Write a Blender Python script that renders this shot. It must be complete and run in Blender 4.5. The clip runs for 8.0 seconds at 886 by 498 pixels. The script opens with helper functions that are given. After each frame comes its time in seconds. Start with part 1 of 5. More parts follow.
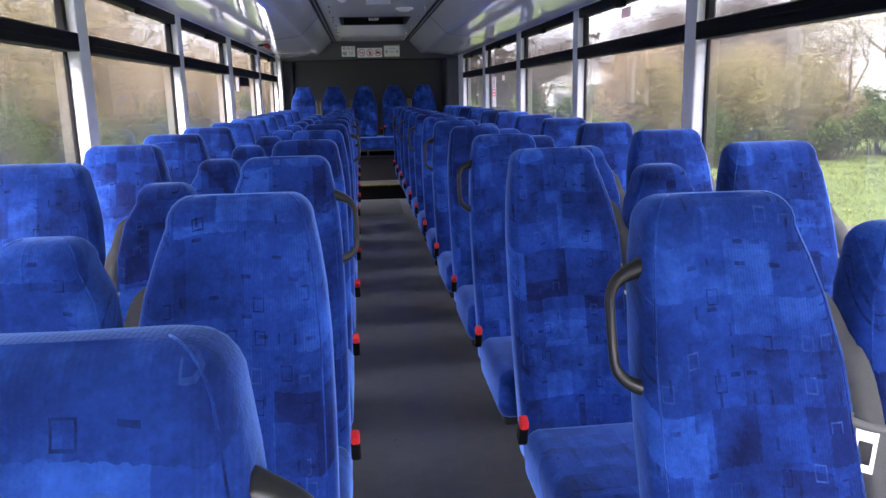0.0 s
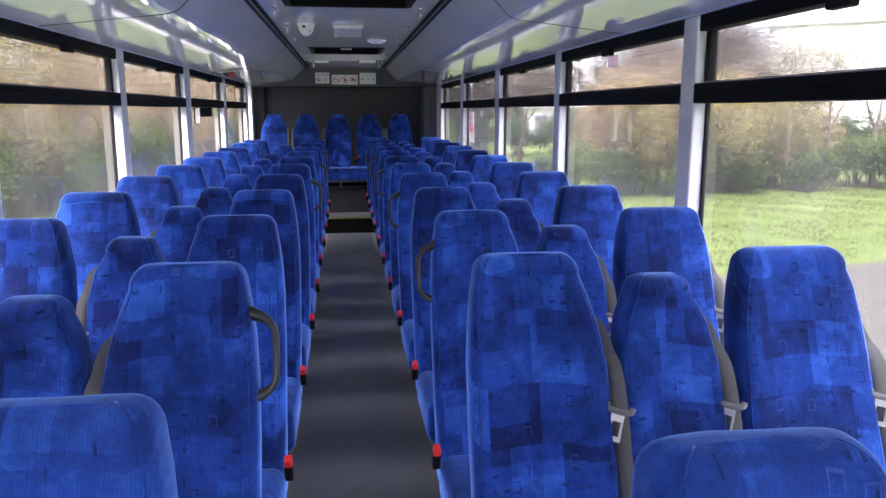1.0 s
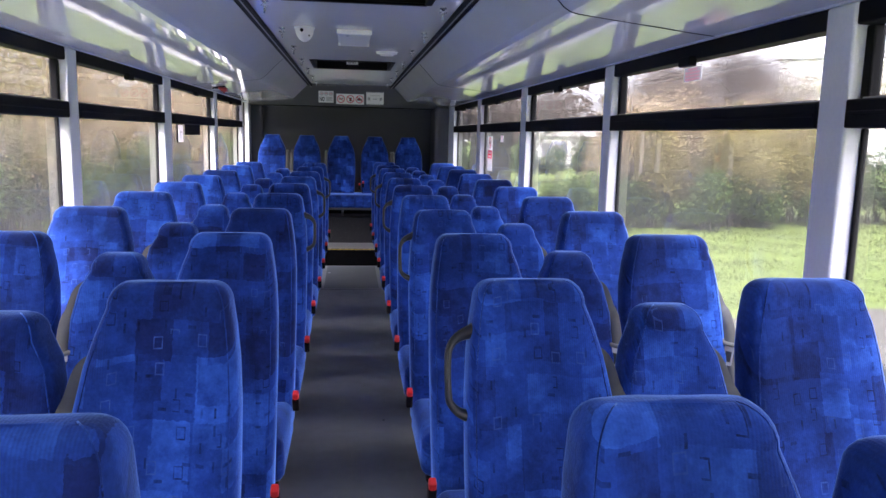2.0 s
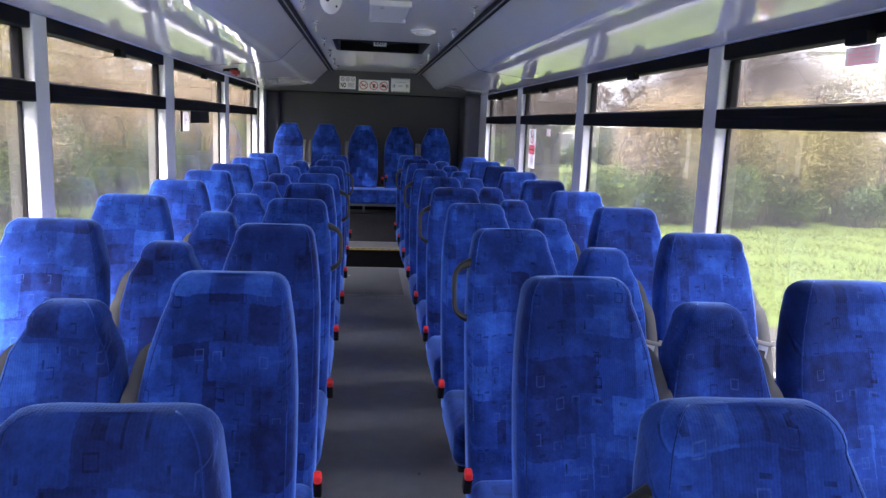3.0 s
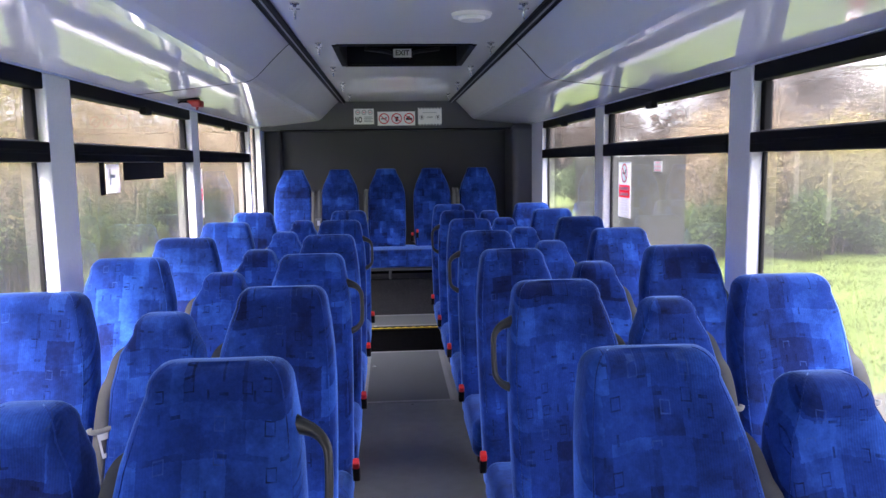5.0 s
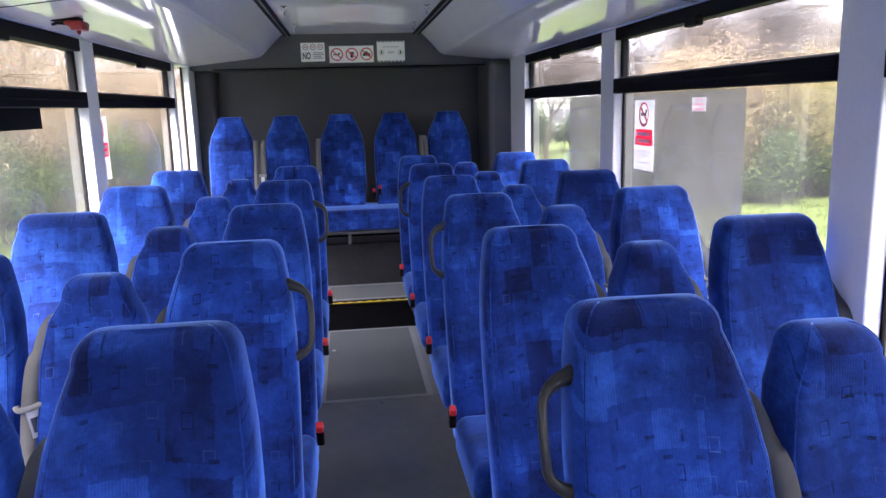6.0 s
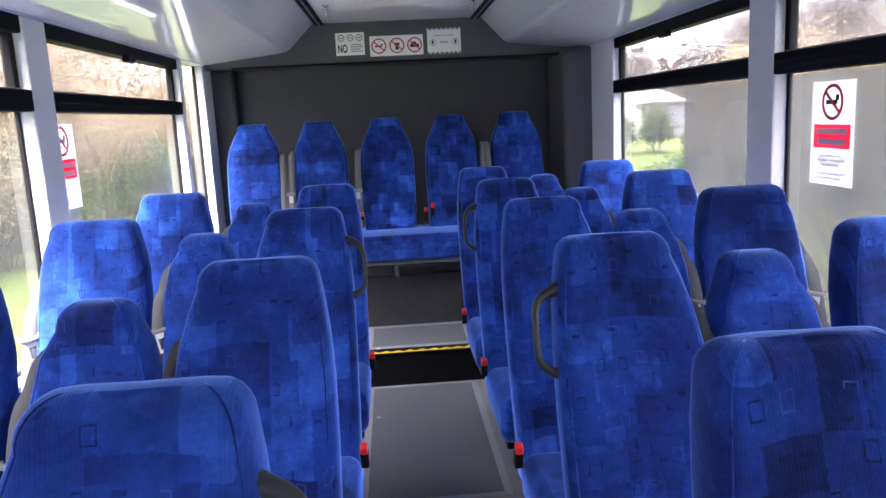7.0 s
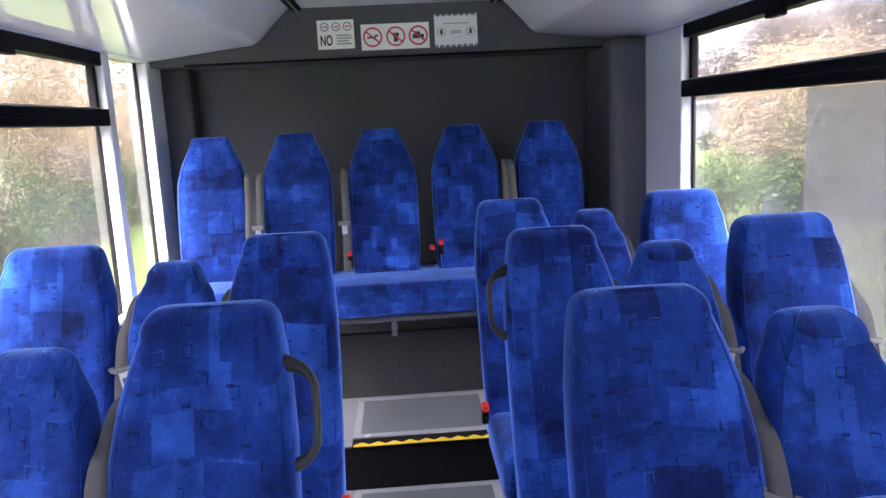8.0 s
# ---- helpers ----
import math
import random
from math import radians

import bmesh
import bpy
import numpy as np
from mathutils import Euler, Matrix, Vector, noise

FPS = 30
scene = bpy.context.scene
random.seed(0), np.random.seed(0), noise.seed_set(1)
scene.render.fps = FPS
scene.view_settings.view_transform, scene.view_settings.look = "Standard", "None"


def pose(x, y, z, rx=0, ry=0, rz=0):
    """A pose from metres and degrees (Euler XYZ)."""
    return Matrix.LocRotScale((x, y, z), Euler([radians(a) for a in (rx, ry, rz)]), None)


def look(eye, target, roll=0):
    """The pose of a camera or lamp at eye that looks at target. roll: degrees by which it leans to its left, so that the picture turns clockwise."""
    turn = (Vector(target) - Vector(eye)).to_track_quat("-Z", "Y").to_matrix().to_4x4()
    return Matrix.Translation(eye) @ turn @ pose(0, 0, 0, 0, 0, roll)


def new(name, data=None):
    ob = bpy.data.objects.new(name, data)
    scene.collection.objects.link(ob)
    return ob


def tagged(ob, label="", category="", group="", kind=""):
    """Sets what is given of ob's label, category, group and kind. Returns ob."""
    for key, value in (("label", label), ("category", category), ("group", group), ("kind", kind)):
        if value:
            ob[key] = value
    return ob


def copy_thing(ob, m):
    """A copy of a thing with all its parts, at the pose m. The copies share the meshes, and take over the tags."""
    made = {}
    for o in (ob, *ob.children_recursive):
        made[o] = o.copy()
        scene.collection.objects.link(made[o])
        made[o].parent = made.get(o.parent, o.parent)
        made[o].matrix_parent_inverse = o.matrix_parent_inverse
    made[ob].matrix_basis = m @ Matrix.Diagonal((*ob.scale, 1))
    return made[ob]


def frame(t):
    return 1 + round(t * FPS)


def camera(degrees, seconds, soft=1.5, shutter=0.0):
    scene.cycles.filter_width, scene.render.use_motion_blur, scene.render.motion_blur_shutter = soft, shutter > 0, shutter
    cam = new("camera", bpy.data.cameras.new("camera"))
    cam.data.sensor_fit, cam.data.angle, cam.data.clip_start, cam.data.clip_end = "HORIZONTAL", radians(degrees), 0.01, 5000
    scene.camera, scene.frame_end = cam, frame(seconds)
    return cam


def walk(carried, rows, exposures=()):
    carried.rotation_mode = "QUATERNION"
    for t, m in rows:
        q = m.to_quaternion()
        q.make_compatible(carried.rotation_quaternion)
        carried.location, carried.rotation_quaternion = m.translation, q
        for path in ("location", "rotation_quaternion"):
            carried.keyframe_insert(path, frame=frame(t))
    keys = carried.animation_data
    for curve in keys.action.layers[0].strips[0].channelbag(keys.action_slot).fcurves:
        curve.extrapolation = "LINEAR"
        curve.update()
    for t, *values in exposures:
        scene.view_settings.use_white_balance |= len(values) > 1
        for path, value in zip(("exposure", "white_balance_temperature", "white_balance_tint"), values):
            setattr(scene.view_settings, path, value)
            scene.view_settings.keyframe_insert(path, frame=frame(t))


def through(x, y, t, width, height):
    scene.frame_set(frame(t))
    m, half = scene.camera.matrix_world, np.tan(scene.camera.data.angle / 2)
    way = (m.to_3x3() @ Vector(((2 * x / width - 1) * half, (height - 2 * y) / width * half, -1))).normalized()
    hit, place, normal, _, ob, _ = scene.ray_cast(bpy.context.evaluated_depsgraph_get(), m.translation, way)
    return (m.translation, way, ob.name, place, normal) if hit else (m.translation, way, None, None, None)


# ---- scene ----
cam = camera(61.5, 8.0)
PATH = [
    (0, (-0.135, -0.019, 1.3), (0.066, 1.928, 0.889), -1.3),
    (0.3, (-0.044, 0.115, 1.382), (0.17, 2.063, 0.982), -1.7),
    (0.5, (0.016, 0.197, 1.44), (0.232, 2.146, 1.046), -1.4),
    (0.8, (0.012, 0.318, 1.466), (0.256, 2.267, 1.092), -0.5),
    (1, (-0.014, 0.403, 1.455), (0.241, 2.352, 1.089), -0.0),
    (1.2, (-0.032, 0.552, 1.469), (0.236, 2.507, 1.144), 0.6),
    (2.3, (0.03, 1.397, 1.428), (0.27, 3.36, 1.128), 1.6),
    (2.5, (0.042, 1.519, 1.426), (0.275, 3.481, 1.118), 1.8),
    (2.8, (-0.038, 1.737, 1.452), (0.181, 3.699, 1.132), 2.0),
    (3, (-0.075, 1.893, 1.457), (0.139, 3.854, 1.126), 2.2),
    (3.3, (-0.044, 2.181, 1.459), (0.142, 4.159, 1.229), 1.1),
    (3.5, (-0.011, 2.385, 1.48), (0.184, 4.366, 1.279), 0.6),
    (3.7, (-0.005, 2.548, 1.466), (0.204, 4.526, 1.264), 1.2),
    (4, (-0.036, 2.806, 1.44), (0.205, 4.779, 1.214), 1.5),
    (4.2, (-0.04, 2.966, 1.459), (0.216, 4.934, 1.218), 1.1),
    (4.5, (-0.054, 3.207, 1.461), (0.186, 5.176, 1.207), 0.3),
    (4.7, (-0.052, 3.376, 1.461), (0.08, 5.359, 1.231), -0.8),
    (5.8, (-0.057, 4.336, 1.467), (0.151, 6.297, 1.13), -1.5),
    (6, (-0.06, 4.505, 1.442), (0.181, 6.455, 1.066), -1.6),
    (6.2, (-0.031, 4.701, 1.419), (0.202, 6.653, 1.053), -2.0),
    (6.5, (0.009, 5.018, 1.444), (0.271, 6.977, 1.139), -2.3),
    (6.7, (-0.006, 5.195, 1.417), (0.186, 7.16, 1.099), -3.0),
    (7, (-0.063, 5.518, 1.401), (0.058, 7.483, 1.05), -2.9),
    (7.3, (-0.052, 5.835, 1.436), (0.134, 7.792, 1.066), -1.5),
    (7.5, (-0.039, 6.047, 1.419), (0.187, 8.013, 1.134), -0.0),
    (7.7, (-0.02, 6.25, 1.421), (0.147, 8.231, 1.202), 0.0),
    (8, (-0.001, 6.535, 1.436), (0.097, 8.503, 1.094), -2.9),
]
EXPOSURES = [(0.0, 5.38, 6500, 24), (0.5, 5.48, 6500, 24), (1.5, 5.55, 6500, 24), (3.0, 5.68, 6500, 24), (4.5, 5.84, 6500, 24), (6.5, 6.15, 6500, 24), (8.0, 6.35, 6500, 24)]
walk(cam, [(t, look(eye, target, roll)) for t, eye, target, roll in PATH], EXPOSURES)

# ---- sky, sun, exposure ----
world = bpy.data.worlds.new("overcast_sky")
world.use_nodes = True
scene.world = world
wn = world.node_tree
wn.nodes.clear()
w_out = wn.nodes.new("ShaderNodeOutputWorld")
w_bg = wn.nodes.new("ShaderNodeBackground")
w_sky = wn.nodes.new("ShaderNodeTexSky")
w_sky.sky_type = "NISHITA"
w_sky.sun_disc = False
w_sky.sun_elevation = radians(60)
w_sky.sun_rotation = radians(205)
w_sky.air_density, w_sky.dust_density, w_sky.ozone_density = 1.0, 4.0, 1.0
w_mix = wn.nodes.new("ShaderNodeMix")
w_mix.data_type = "RGBA"
w_noise = wn.nodes.new("ShaderNodeTexNoise")
w_noise.inputs["Scale"].default_value = 2.2
w_noise.inputs["Detail"].default_value = 5
w_ramp = wn.nodes.new("ShaderNodeValToRGB")
w_ramp.color_ramp.elements[0].color = (8.2, 8.9, 9.9, 1)
w_ramp.color_ramp.elements[1].color = (11.0, 11.5, 12.0, 1)
w_ramp.color_ramp.elements[0].position, w_ramp.color_ramp.elements[1].position = 0.3, 0.7
w_mix.inputs["Factor"].default_value = 0.85
wn.links.new(w_noise.outputs["Fac"], w_ramp.inputs["Fac"])
wn.links.new(w_sky.outputs["Color"], w_mix.inputs["A"])
wn.links.new(w_ramp.outputs["Color"], w_mix.inputs["B"])
# overcast sky: four times as bright overhead as at the horizon
w_geo = wn.nodes.new("ShaderNodeTexCoord")
w_sep = wn.nodes.new("ShaderNodeSeparateXYZ")
w_up = wn.nodes.new("ShaderNodeMapRange")
w_up.inputs["From Min"].default_value, w_up.inputs["From Max"].default_value = 0.0, 1.0
w_up.inputs["To Min"].default_value, w_up.inputs["To Max"].default_value = 0.25, 1.0
w_mul = wn.nodes.new("ShaderNodeVectorMath")
w_mul.operation = "SCALE"
wn.links.new(w_geo.outputs["Generated"], w_sep.inputs[0])
wn.links.new(w_sep.outputs["Z"], w_up.inputs["Value"])
wn.links.new(w_mix.outputs["Result"], w_mul.inputs[0])
wn.links.new(w_up.outputs["Result"], w_mul.inputs["Scale"])
wn.links.new(w_mul.outputs[0], w_bg.inputs["Color"])
wn.links.new(w_bg.outputs["Background"], w_out.inputs["Surface"])
w_bg.inputs["Strength"].default_value = 0.22

sun_data = bpy.data.lights.new("sun", "SUN")
sun_data.energy, sun_data.angle, sun_data.color = 0.8, radians(40), (1.0, 0.96, 0.9)
sun_ob = new("sun", sun_data)
sun_ob.matrix_world = look((-5, -5, 18), (0, 4, 0))


# ---- materials ----
class Mat:
    """A node material with a principled shader."""

    def __init__(self, name, color=(0.5, 0.5, 0.5), rough=0.6, metal=0.0, **extra):
        self.mat = bpy.data.materials.new(name)
        self.mat.use_nodes = True
        self.t = self.mat.node_tree
        self.p = self.t.nodes["Principled BSDF"]
        self.p.inputs["Base Color"].default_value = (*color, 1)
        self.p.inputs["Roughness"].default_value = rough
        self.p.inputs["Metallic"].default_value = metal
        for k, v in extra.items():
            self.p.inputs[k.replace("_", " ")].default_value = v

    def node(self, kind, **values):
        n = self.t.nodes.new(kind)
        for k, v in values.items():
            n.inputs[k.replace("_", " ")].default_value = v
        return n

    def link(self, a, b):
        self.t.links.new(a, b)

    def math(self, op, a, b=None, c=None):
        n = self.t.nodes.new("ShaderNodeMath")
        n.operation = op
        for i, v in enumerate((a, b, c)):
            if v is None:
                continue
            if isinstance(v, (int, float)):
                n.inputs[i].default_value = v
            else:
                self.link(v, n.inputs[i])
        return n.outputs[0]

    def mix(self, fac, a, b, blend="MIX"):
        n = self.t.nodes.new("ShaderNodeMix")
        n.data_type, n.blend_type = "RGBA", blend
        for key, v in (("Factor", fac), ("A", a), ("B", b)):
            s = n.inputs[key]
            if isinstance(v, (int, float)):
                s.default_value = v
            elif isinstance(v, tuple):
                s.default_value = (*v, 1)
            else:
                self.link(v, s)
        return n.outputs["Result"]

    def ramp(self, fac, *stops):
        n = self.t.nodes.new("ShaderNodeValToRGB")
        els = n.color_ramp.elements
        while len(els) < len(stops):
            els.new(0.5)
        for e, (pos, col) in zip(els, stops):
            e.position, e.color = pos, (*col, 1)
        self.link(fac, n.inputs["Fac"])
        return n.outputs["Color"]

    def coords(self, which="Object"):
        return self.t.nodes.new("ShaderNodeTexCoord").outputs[which]

    def noise(self, scale, detail=3, rough=0.55, vec=None):
        n = self.node("ShaderNodeTexNoise", Scale=scale, Detail=detail, Roughness=rough)
        self.link(vec if vec is not None else self.coords(), n.inputs["Vector"])
        return n.outputs["Fac"]

    def bump(self, height, strength=0.3, dist=0.005):
        n = self.node("ShaderNodeBump", Strength=strength, Distance=dist)
        self.link(height, n.inputs["Height"])
        self.link(n.outputs["Normal"], self.p.inputs["Normal"])


def worn(name, color, rough, metal=0.0, vary=0.15, scale=6.0, fine=90.0, bump=0.1, **extra):
    """A surface with two scales of variation in colour, gloss and relief."""
    m = Mat(name, color, rough, metal, **extra)
    big, small = m.noise(scale, 4), m.noise(fine, 2)
    dark = tuple(c * (1 - vary) for c in color)
    light = tuple(min(1, c * (1 + vary)) for c in color)
    col = m.ramp(big, (0.3, dark), (0.7, light))
    col = m.mix(0.35, col, m.ramp(small, (0.35, dark), (0.65, light)))
    m.link(col, m.p.inputs["Base Color"])
    m.link(m.math("MULTIPLY_ADD", big, 0.16, rough - 0.08), m.p.inputs["Roughness"])
    m.bump(small, bump, 0.002)
    return m.mat


def velvet():
    """Blue moquette: blocks of lighter and darker blue, small square outlines, fine ribs."""
    m = Mat("blue_moquette", rough=0.85, Sheen_Weight=1.0, Sheen_Roughness=0.34, Sheen_Tint=(0.22, 0.42, 1.0, 1))
    m.p.inputs["Specular IOR Level"].default_value = 0.12
    sep = m.t.nodes.new("ShaderNodeSeparateXYZ")
    m.link(m.coords(), sep.inputs[0])
    rnd = m.t.nodes.new("ShaderNodeObjectInfo").outputs["Random"]
    x = m.math("MULTIPLY_ADD", rnd, 37.0, sep.outputs["X"])
    z = m.math("MULTIPLY_ADD", rnd, 23.0, m.math("MULTIPLY_ADD", sep.outputs["Y"], -0.75, sep.outputs["Z"]))
    wob = m.math("MULTIPLY_ADD", m.noise(110.0, 3), 0.007, -0.0035)
    wx, wz = m.math("ADD", x, wob), m.math("ADD", z, wob)

    def white(*values):
        w = m.t.nodes.new("ShaderNodeTexWhiteNoise")
        w.noise_dimensions = "3D"
        c = m.t.nodes.new("ShaderNodeCombineXYZ")
        for i, v in enumerate(values):
            if isinstance(v, (int, float)):
                c.inputs[i].default_value = v
            else:
                m.link(v, c.inputs[i])
        m.link(c.outputs[0], w.inputs["Vector"])
        return w.outputs["Value"]

    def patches(across, up, seed):
        """Blocks in rows that are shifted against each other: one value for each block."""
        row = m.math("FLOOR", m.math("MULTIPLY", wz, up))
        col = m.math("FLOOR", m.math("MULTIPLY_ADD", white(row, seed, 3.0), 5.0, m.math("MULTIPLY", wx, across)))
        return white(col, row, seed)

    tone = m.math("MULTIPLY_ADD", patches(15.0, 19.0, 1.0), 0.36, m.math("MULTIPLY", patches(9.0, 12.0, 2.0), 0.44))
    tone = m.math("MULTIPLY_ADD", patches(5.5, 8.0, 7.0), 0.20, tone)
    tone = m.math("MULTIPLY_ADD", m.math("ADD", m.noise(16.0, 4, 0.65), -0.5), 0.85, tone)
    col = m.ramp(tone, (0.16, DEEP), (0.45, MID), (0.58, MID), (0.86, PALE))
    # small square outlines, each open on one side
    gx, gz = m.math("MULTIPLY", x, 24.0), m.math("MULTIPLY", z, 25.0)
    ix, iz = m.math("FLOOR", gx), m.math("FLOOR", gz)
    r1, r2, r3, r4 = white(ix, iz, 11.0), white(ix, iz, 12.0), white(ix, iz, 13.0), white(ix, iz, 14.0)
    lx = m.math("ADD", m.math("SUBTRACT", gx, ix), m.math("MULTIPLY_ADD", r1, 0.5, -0.75))
    lz = m.math("ADD", m.math("SUBTRACT", gz, iz), m.math("MULTIPLY_ADD", r2, 0.5, -0.75))
    d = m.math("MAXIMUM", m.math("ABSOLUTE", lx), m.math("ABSOLUTE", lz))
    ring = m.math("MULTIPLY", m.math("GREATER_THAN", d, 0.160), m.math("LESS_THAN", d, 0.205))
    side = m.math("MULTIPLY_ADD", m.math("GREATER_THAN", r4, 0.5), m.math("SUBTRACT", lz, lx), lx)
    gap = m.math("GREATER_THAN", side, m.math("MULTIPLY_ADD", r1, 0.5, -0.45))
    ring = m.math("MULTIPLY", m.math("MULTIPLY", ring, gap), m.math("GREATER_THAN", r3, 0.55))
    line = m.mix(m.math("GREATER_THAN", r4, 0.45), (0.005, 0.009, 0.06), (0.045, 0.11, 0.38))
    worn_off = m.math("MULTIPLY_ADD", m.noise(60.0, 3), 1.4, -0.28)
    col = m.mix(m.math("MULTIPLY", ring, m.math("MULTIPLY", worn_off, 1.5)), col, line)
    # short dark strokes
    sx, sz = m.math("MULTIPLY", x, 41.0), m.math("MULTIPLY", z, 47.0)
    jx, jz = m.math("FLOOR", sx), m.math("FLOOR", sz)
    q1, q2 = white(jx, jz, 31.0), white(jx, jz, 32.0)
    ax = m.math("ABSOLUTE", m.math("SUBTRACT", m.math("SUBTRACT", sx, jx), 0.5))
    az = m.math("ABSOLUTE", m.math("SUBTRACT", m.math("SUBTRACT", sz, jz), 0.5))
    lie = m.math("GREATER_THAN", q2, 0.5)
    stroke = m.math("MULTIPLY", m.math("LESS_THAN", ax, m.math("MULTIPLY_ADD", lie, 0.22, 0.08)), m.math("LESS_THAN", az, m.math("MULTIPLY_ADD", lie, -0.20, 0.30)))
    stroke = m.math("MULTIPLY", stroke, m.math("GREATER_THAN", q1, 0.80))
    col = m.mix(m.math("MULTIPLY", stroke, m.math("MULTIPLY", worn_off, 1.2)), col, (0.004, 0.007, 0.045))
    shift = m.t.nodes.new("ShaderNodeVectorMath")
    shift.operation = "ADD"
    m.link(m.coords(), shift.inputs[0])
    away = m.t.nodes.new("ShaderNodeCombineXYZ")
    m.link(m.math("MULTIPLY", rnd, 53.0), away.inputs[0])
    m.link(m.math("MULTIPLY", rnd, 31.0), away.inputs[2])
    m.link(away.outputs[0], shift.inputs[1])
    nap = m.noise(5.0, 4, 0.6, shift.outputs[0])
    col = m.mix(0.85, col, m.ramp(nap, (0.36, (0.30, 0.30, 0.34)), (0.64, (1.12, 1.12, 1.10))), "MULTIPLY")
    col = m.mix(0.45, col, m.ramp(m.noise(24.0, 4), (0.35, (0.6, 0.6, 0.65)), (0.65, (1.0, 1.0, 1.0))), "MULTIPLY")
    ribs = m.math("SINE", m.math("MULTIPLY", sep.outputs["X"], 1400.0))
    ribbed = m.math("GREATER_THAN", patches(6.0, 7.0, 21.0), 0.52)
    col = m.mix(m.math("MULTIPLY", m.math("MULTIPLY_ADD", ribs, 0.11, 0.11), ribbed), col, (0.010, 0.018, 0.09))
    fuzz = m.noise(420.0, 2)
    pile = m.noise(150.0, 3, 0.7)
    col = m.mix(0.36, col, m.ramp(pile, (0.32, (0.5, 0.5, 0.55)), (0.70, (1.35, 1.35, 1.3))), "MULTIPLY")
    m.link(col, m.p.inputs["Base Color"])
    m.bump(m.math("ADD", m.math("MULTIPLY", ribs, 0.16), m.math("ADD", fuzz, pile)), 0.28, 0.002)
    return m.mat


def panel_gloss(name, wave, blur):
    """Glossy white moulded plastic; wave is how uneven the moulding is."""
    m = Mat(name, (0.72, 0.73, 0.76), 0.09, Coat_Weight=0.15, Coat_Roughness=0.05)
    big, small = m.noise(1.6, 4), m.noise(260.0, 2)
    m.link(m.ramp(big, (0.3, (0.88, 0.88, 0.89)), (0.7, (0.92, 0.92, 0.925))), m.p.inputs["Base Color"])
    m.link(m.math("MULTIPLY_ADD", big, blur, blur * 0.5), m.p.inputs["Roughness"])
    m.bump(m.noise(3.0, 2), wave, 0.01)
    return m.mat


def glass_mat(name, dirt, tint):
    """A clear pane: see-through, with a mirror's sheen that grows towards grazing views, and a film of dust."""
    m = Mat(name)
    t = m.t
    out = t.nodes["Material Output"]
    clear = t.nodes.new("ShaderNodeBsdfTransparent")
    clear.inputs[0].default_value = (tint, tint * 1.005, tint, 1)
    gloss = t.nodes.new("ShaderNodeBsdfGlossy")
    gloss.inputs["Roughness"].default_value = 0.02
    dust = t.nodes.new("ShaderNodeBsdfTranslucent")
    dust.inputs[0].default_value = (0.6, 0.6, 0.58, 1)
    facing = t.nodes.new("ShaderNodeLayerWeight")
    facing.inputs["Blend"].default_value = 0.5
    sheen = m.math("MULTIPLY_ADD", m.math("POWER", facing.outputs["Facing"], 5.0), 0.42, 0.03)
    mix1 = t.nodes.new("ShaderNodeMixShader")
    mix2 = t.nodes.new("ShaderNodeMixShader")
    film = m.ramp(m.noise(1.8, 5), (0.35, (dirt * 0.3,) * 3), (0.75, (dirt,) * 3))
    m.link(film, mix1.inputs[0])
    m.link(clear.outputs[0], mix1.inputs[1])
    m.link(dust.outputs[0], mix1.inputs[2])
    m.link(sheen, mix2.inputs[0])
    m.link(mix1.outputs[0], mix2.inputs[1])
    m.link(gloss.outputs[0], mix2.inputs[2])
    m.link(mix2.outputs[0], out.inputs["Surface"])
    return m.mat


def floor_vinyl():
    m = Mat("dark_speckled_vinyl", rough=0.5)
    big, mid = m.noise(2.5, 4), m.noise(14.0, 4)
    v = m.node("ShaderNodeTexVoronoi", Scale=260.0)
    m.link(m.coords(), v.inputs["Vector"])
    fleck = m.math("LESS_THAN", v.outputs["Distance"], 0.16)
    col = m.ramp(big, (0.3, (0.160, 0.165, 0.174)), (0.7, (0.205, 0.210, 0.221)))
    col = m.mix(0.3, col, m.ramp(mid, (0.35, (0.135, 0.138, 0.145)), (0.7, (0.23, 0.235, 0.246))))
    col = m.mix(m.math("MULTIPLY", fleck, 0.2), col, (0.30, 0.30, 0.31))
    m.link(col, m.p.inputs["Base Color"])
    m.link(m.math("MULTIPLY_ADD", m.noise(9.0, 2), 0.14, 0.24), m.p.inputs["Roughness"])
    m.bump(m.noise(300.0, 2), 0.08, 0.001)
    return m.mat


def carpet(name, color):
    m = Mat(name, rough=0.95)
    m.p.inputs["Specular IOR Level"].default_value = 0.1
    big, small = m.noise(3.0, 4), m.noise(160.0, 3)
    v = m.node("ShaderNodeTexVoronoi", Scale=70.0)
    m.link(m.coords(), v.inputs["Vector"])
    lint = m.math("LESS_THAN", v.outputs["Distance"], 0.07)
    col = m.ramp(big, (0.3, tuple(c * 0.75 for c in color)), (0.7, tuple(c * 1.25 for c in color)))
    col = m.mix(0.5, col, m.ramp(small, (0.35, tuple(c * 0.6 for c in color)), (0.65, tuple(c * 1.4 for c in color))))
    col = m.mix(m.math("MULTIPLY", lint, 0.5), col, (0.4, 0.4, 0.4))
    m.link(col, m.p.inputs["Base Color"])
    m.bump(small, 0.5, 0.003)
    return m.mat


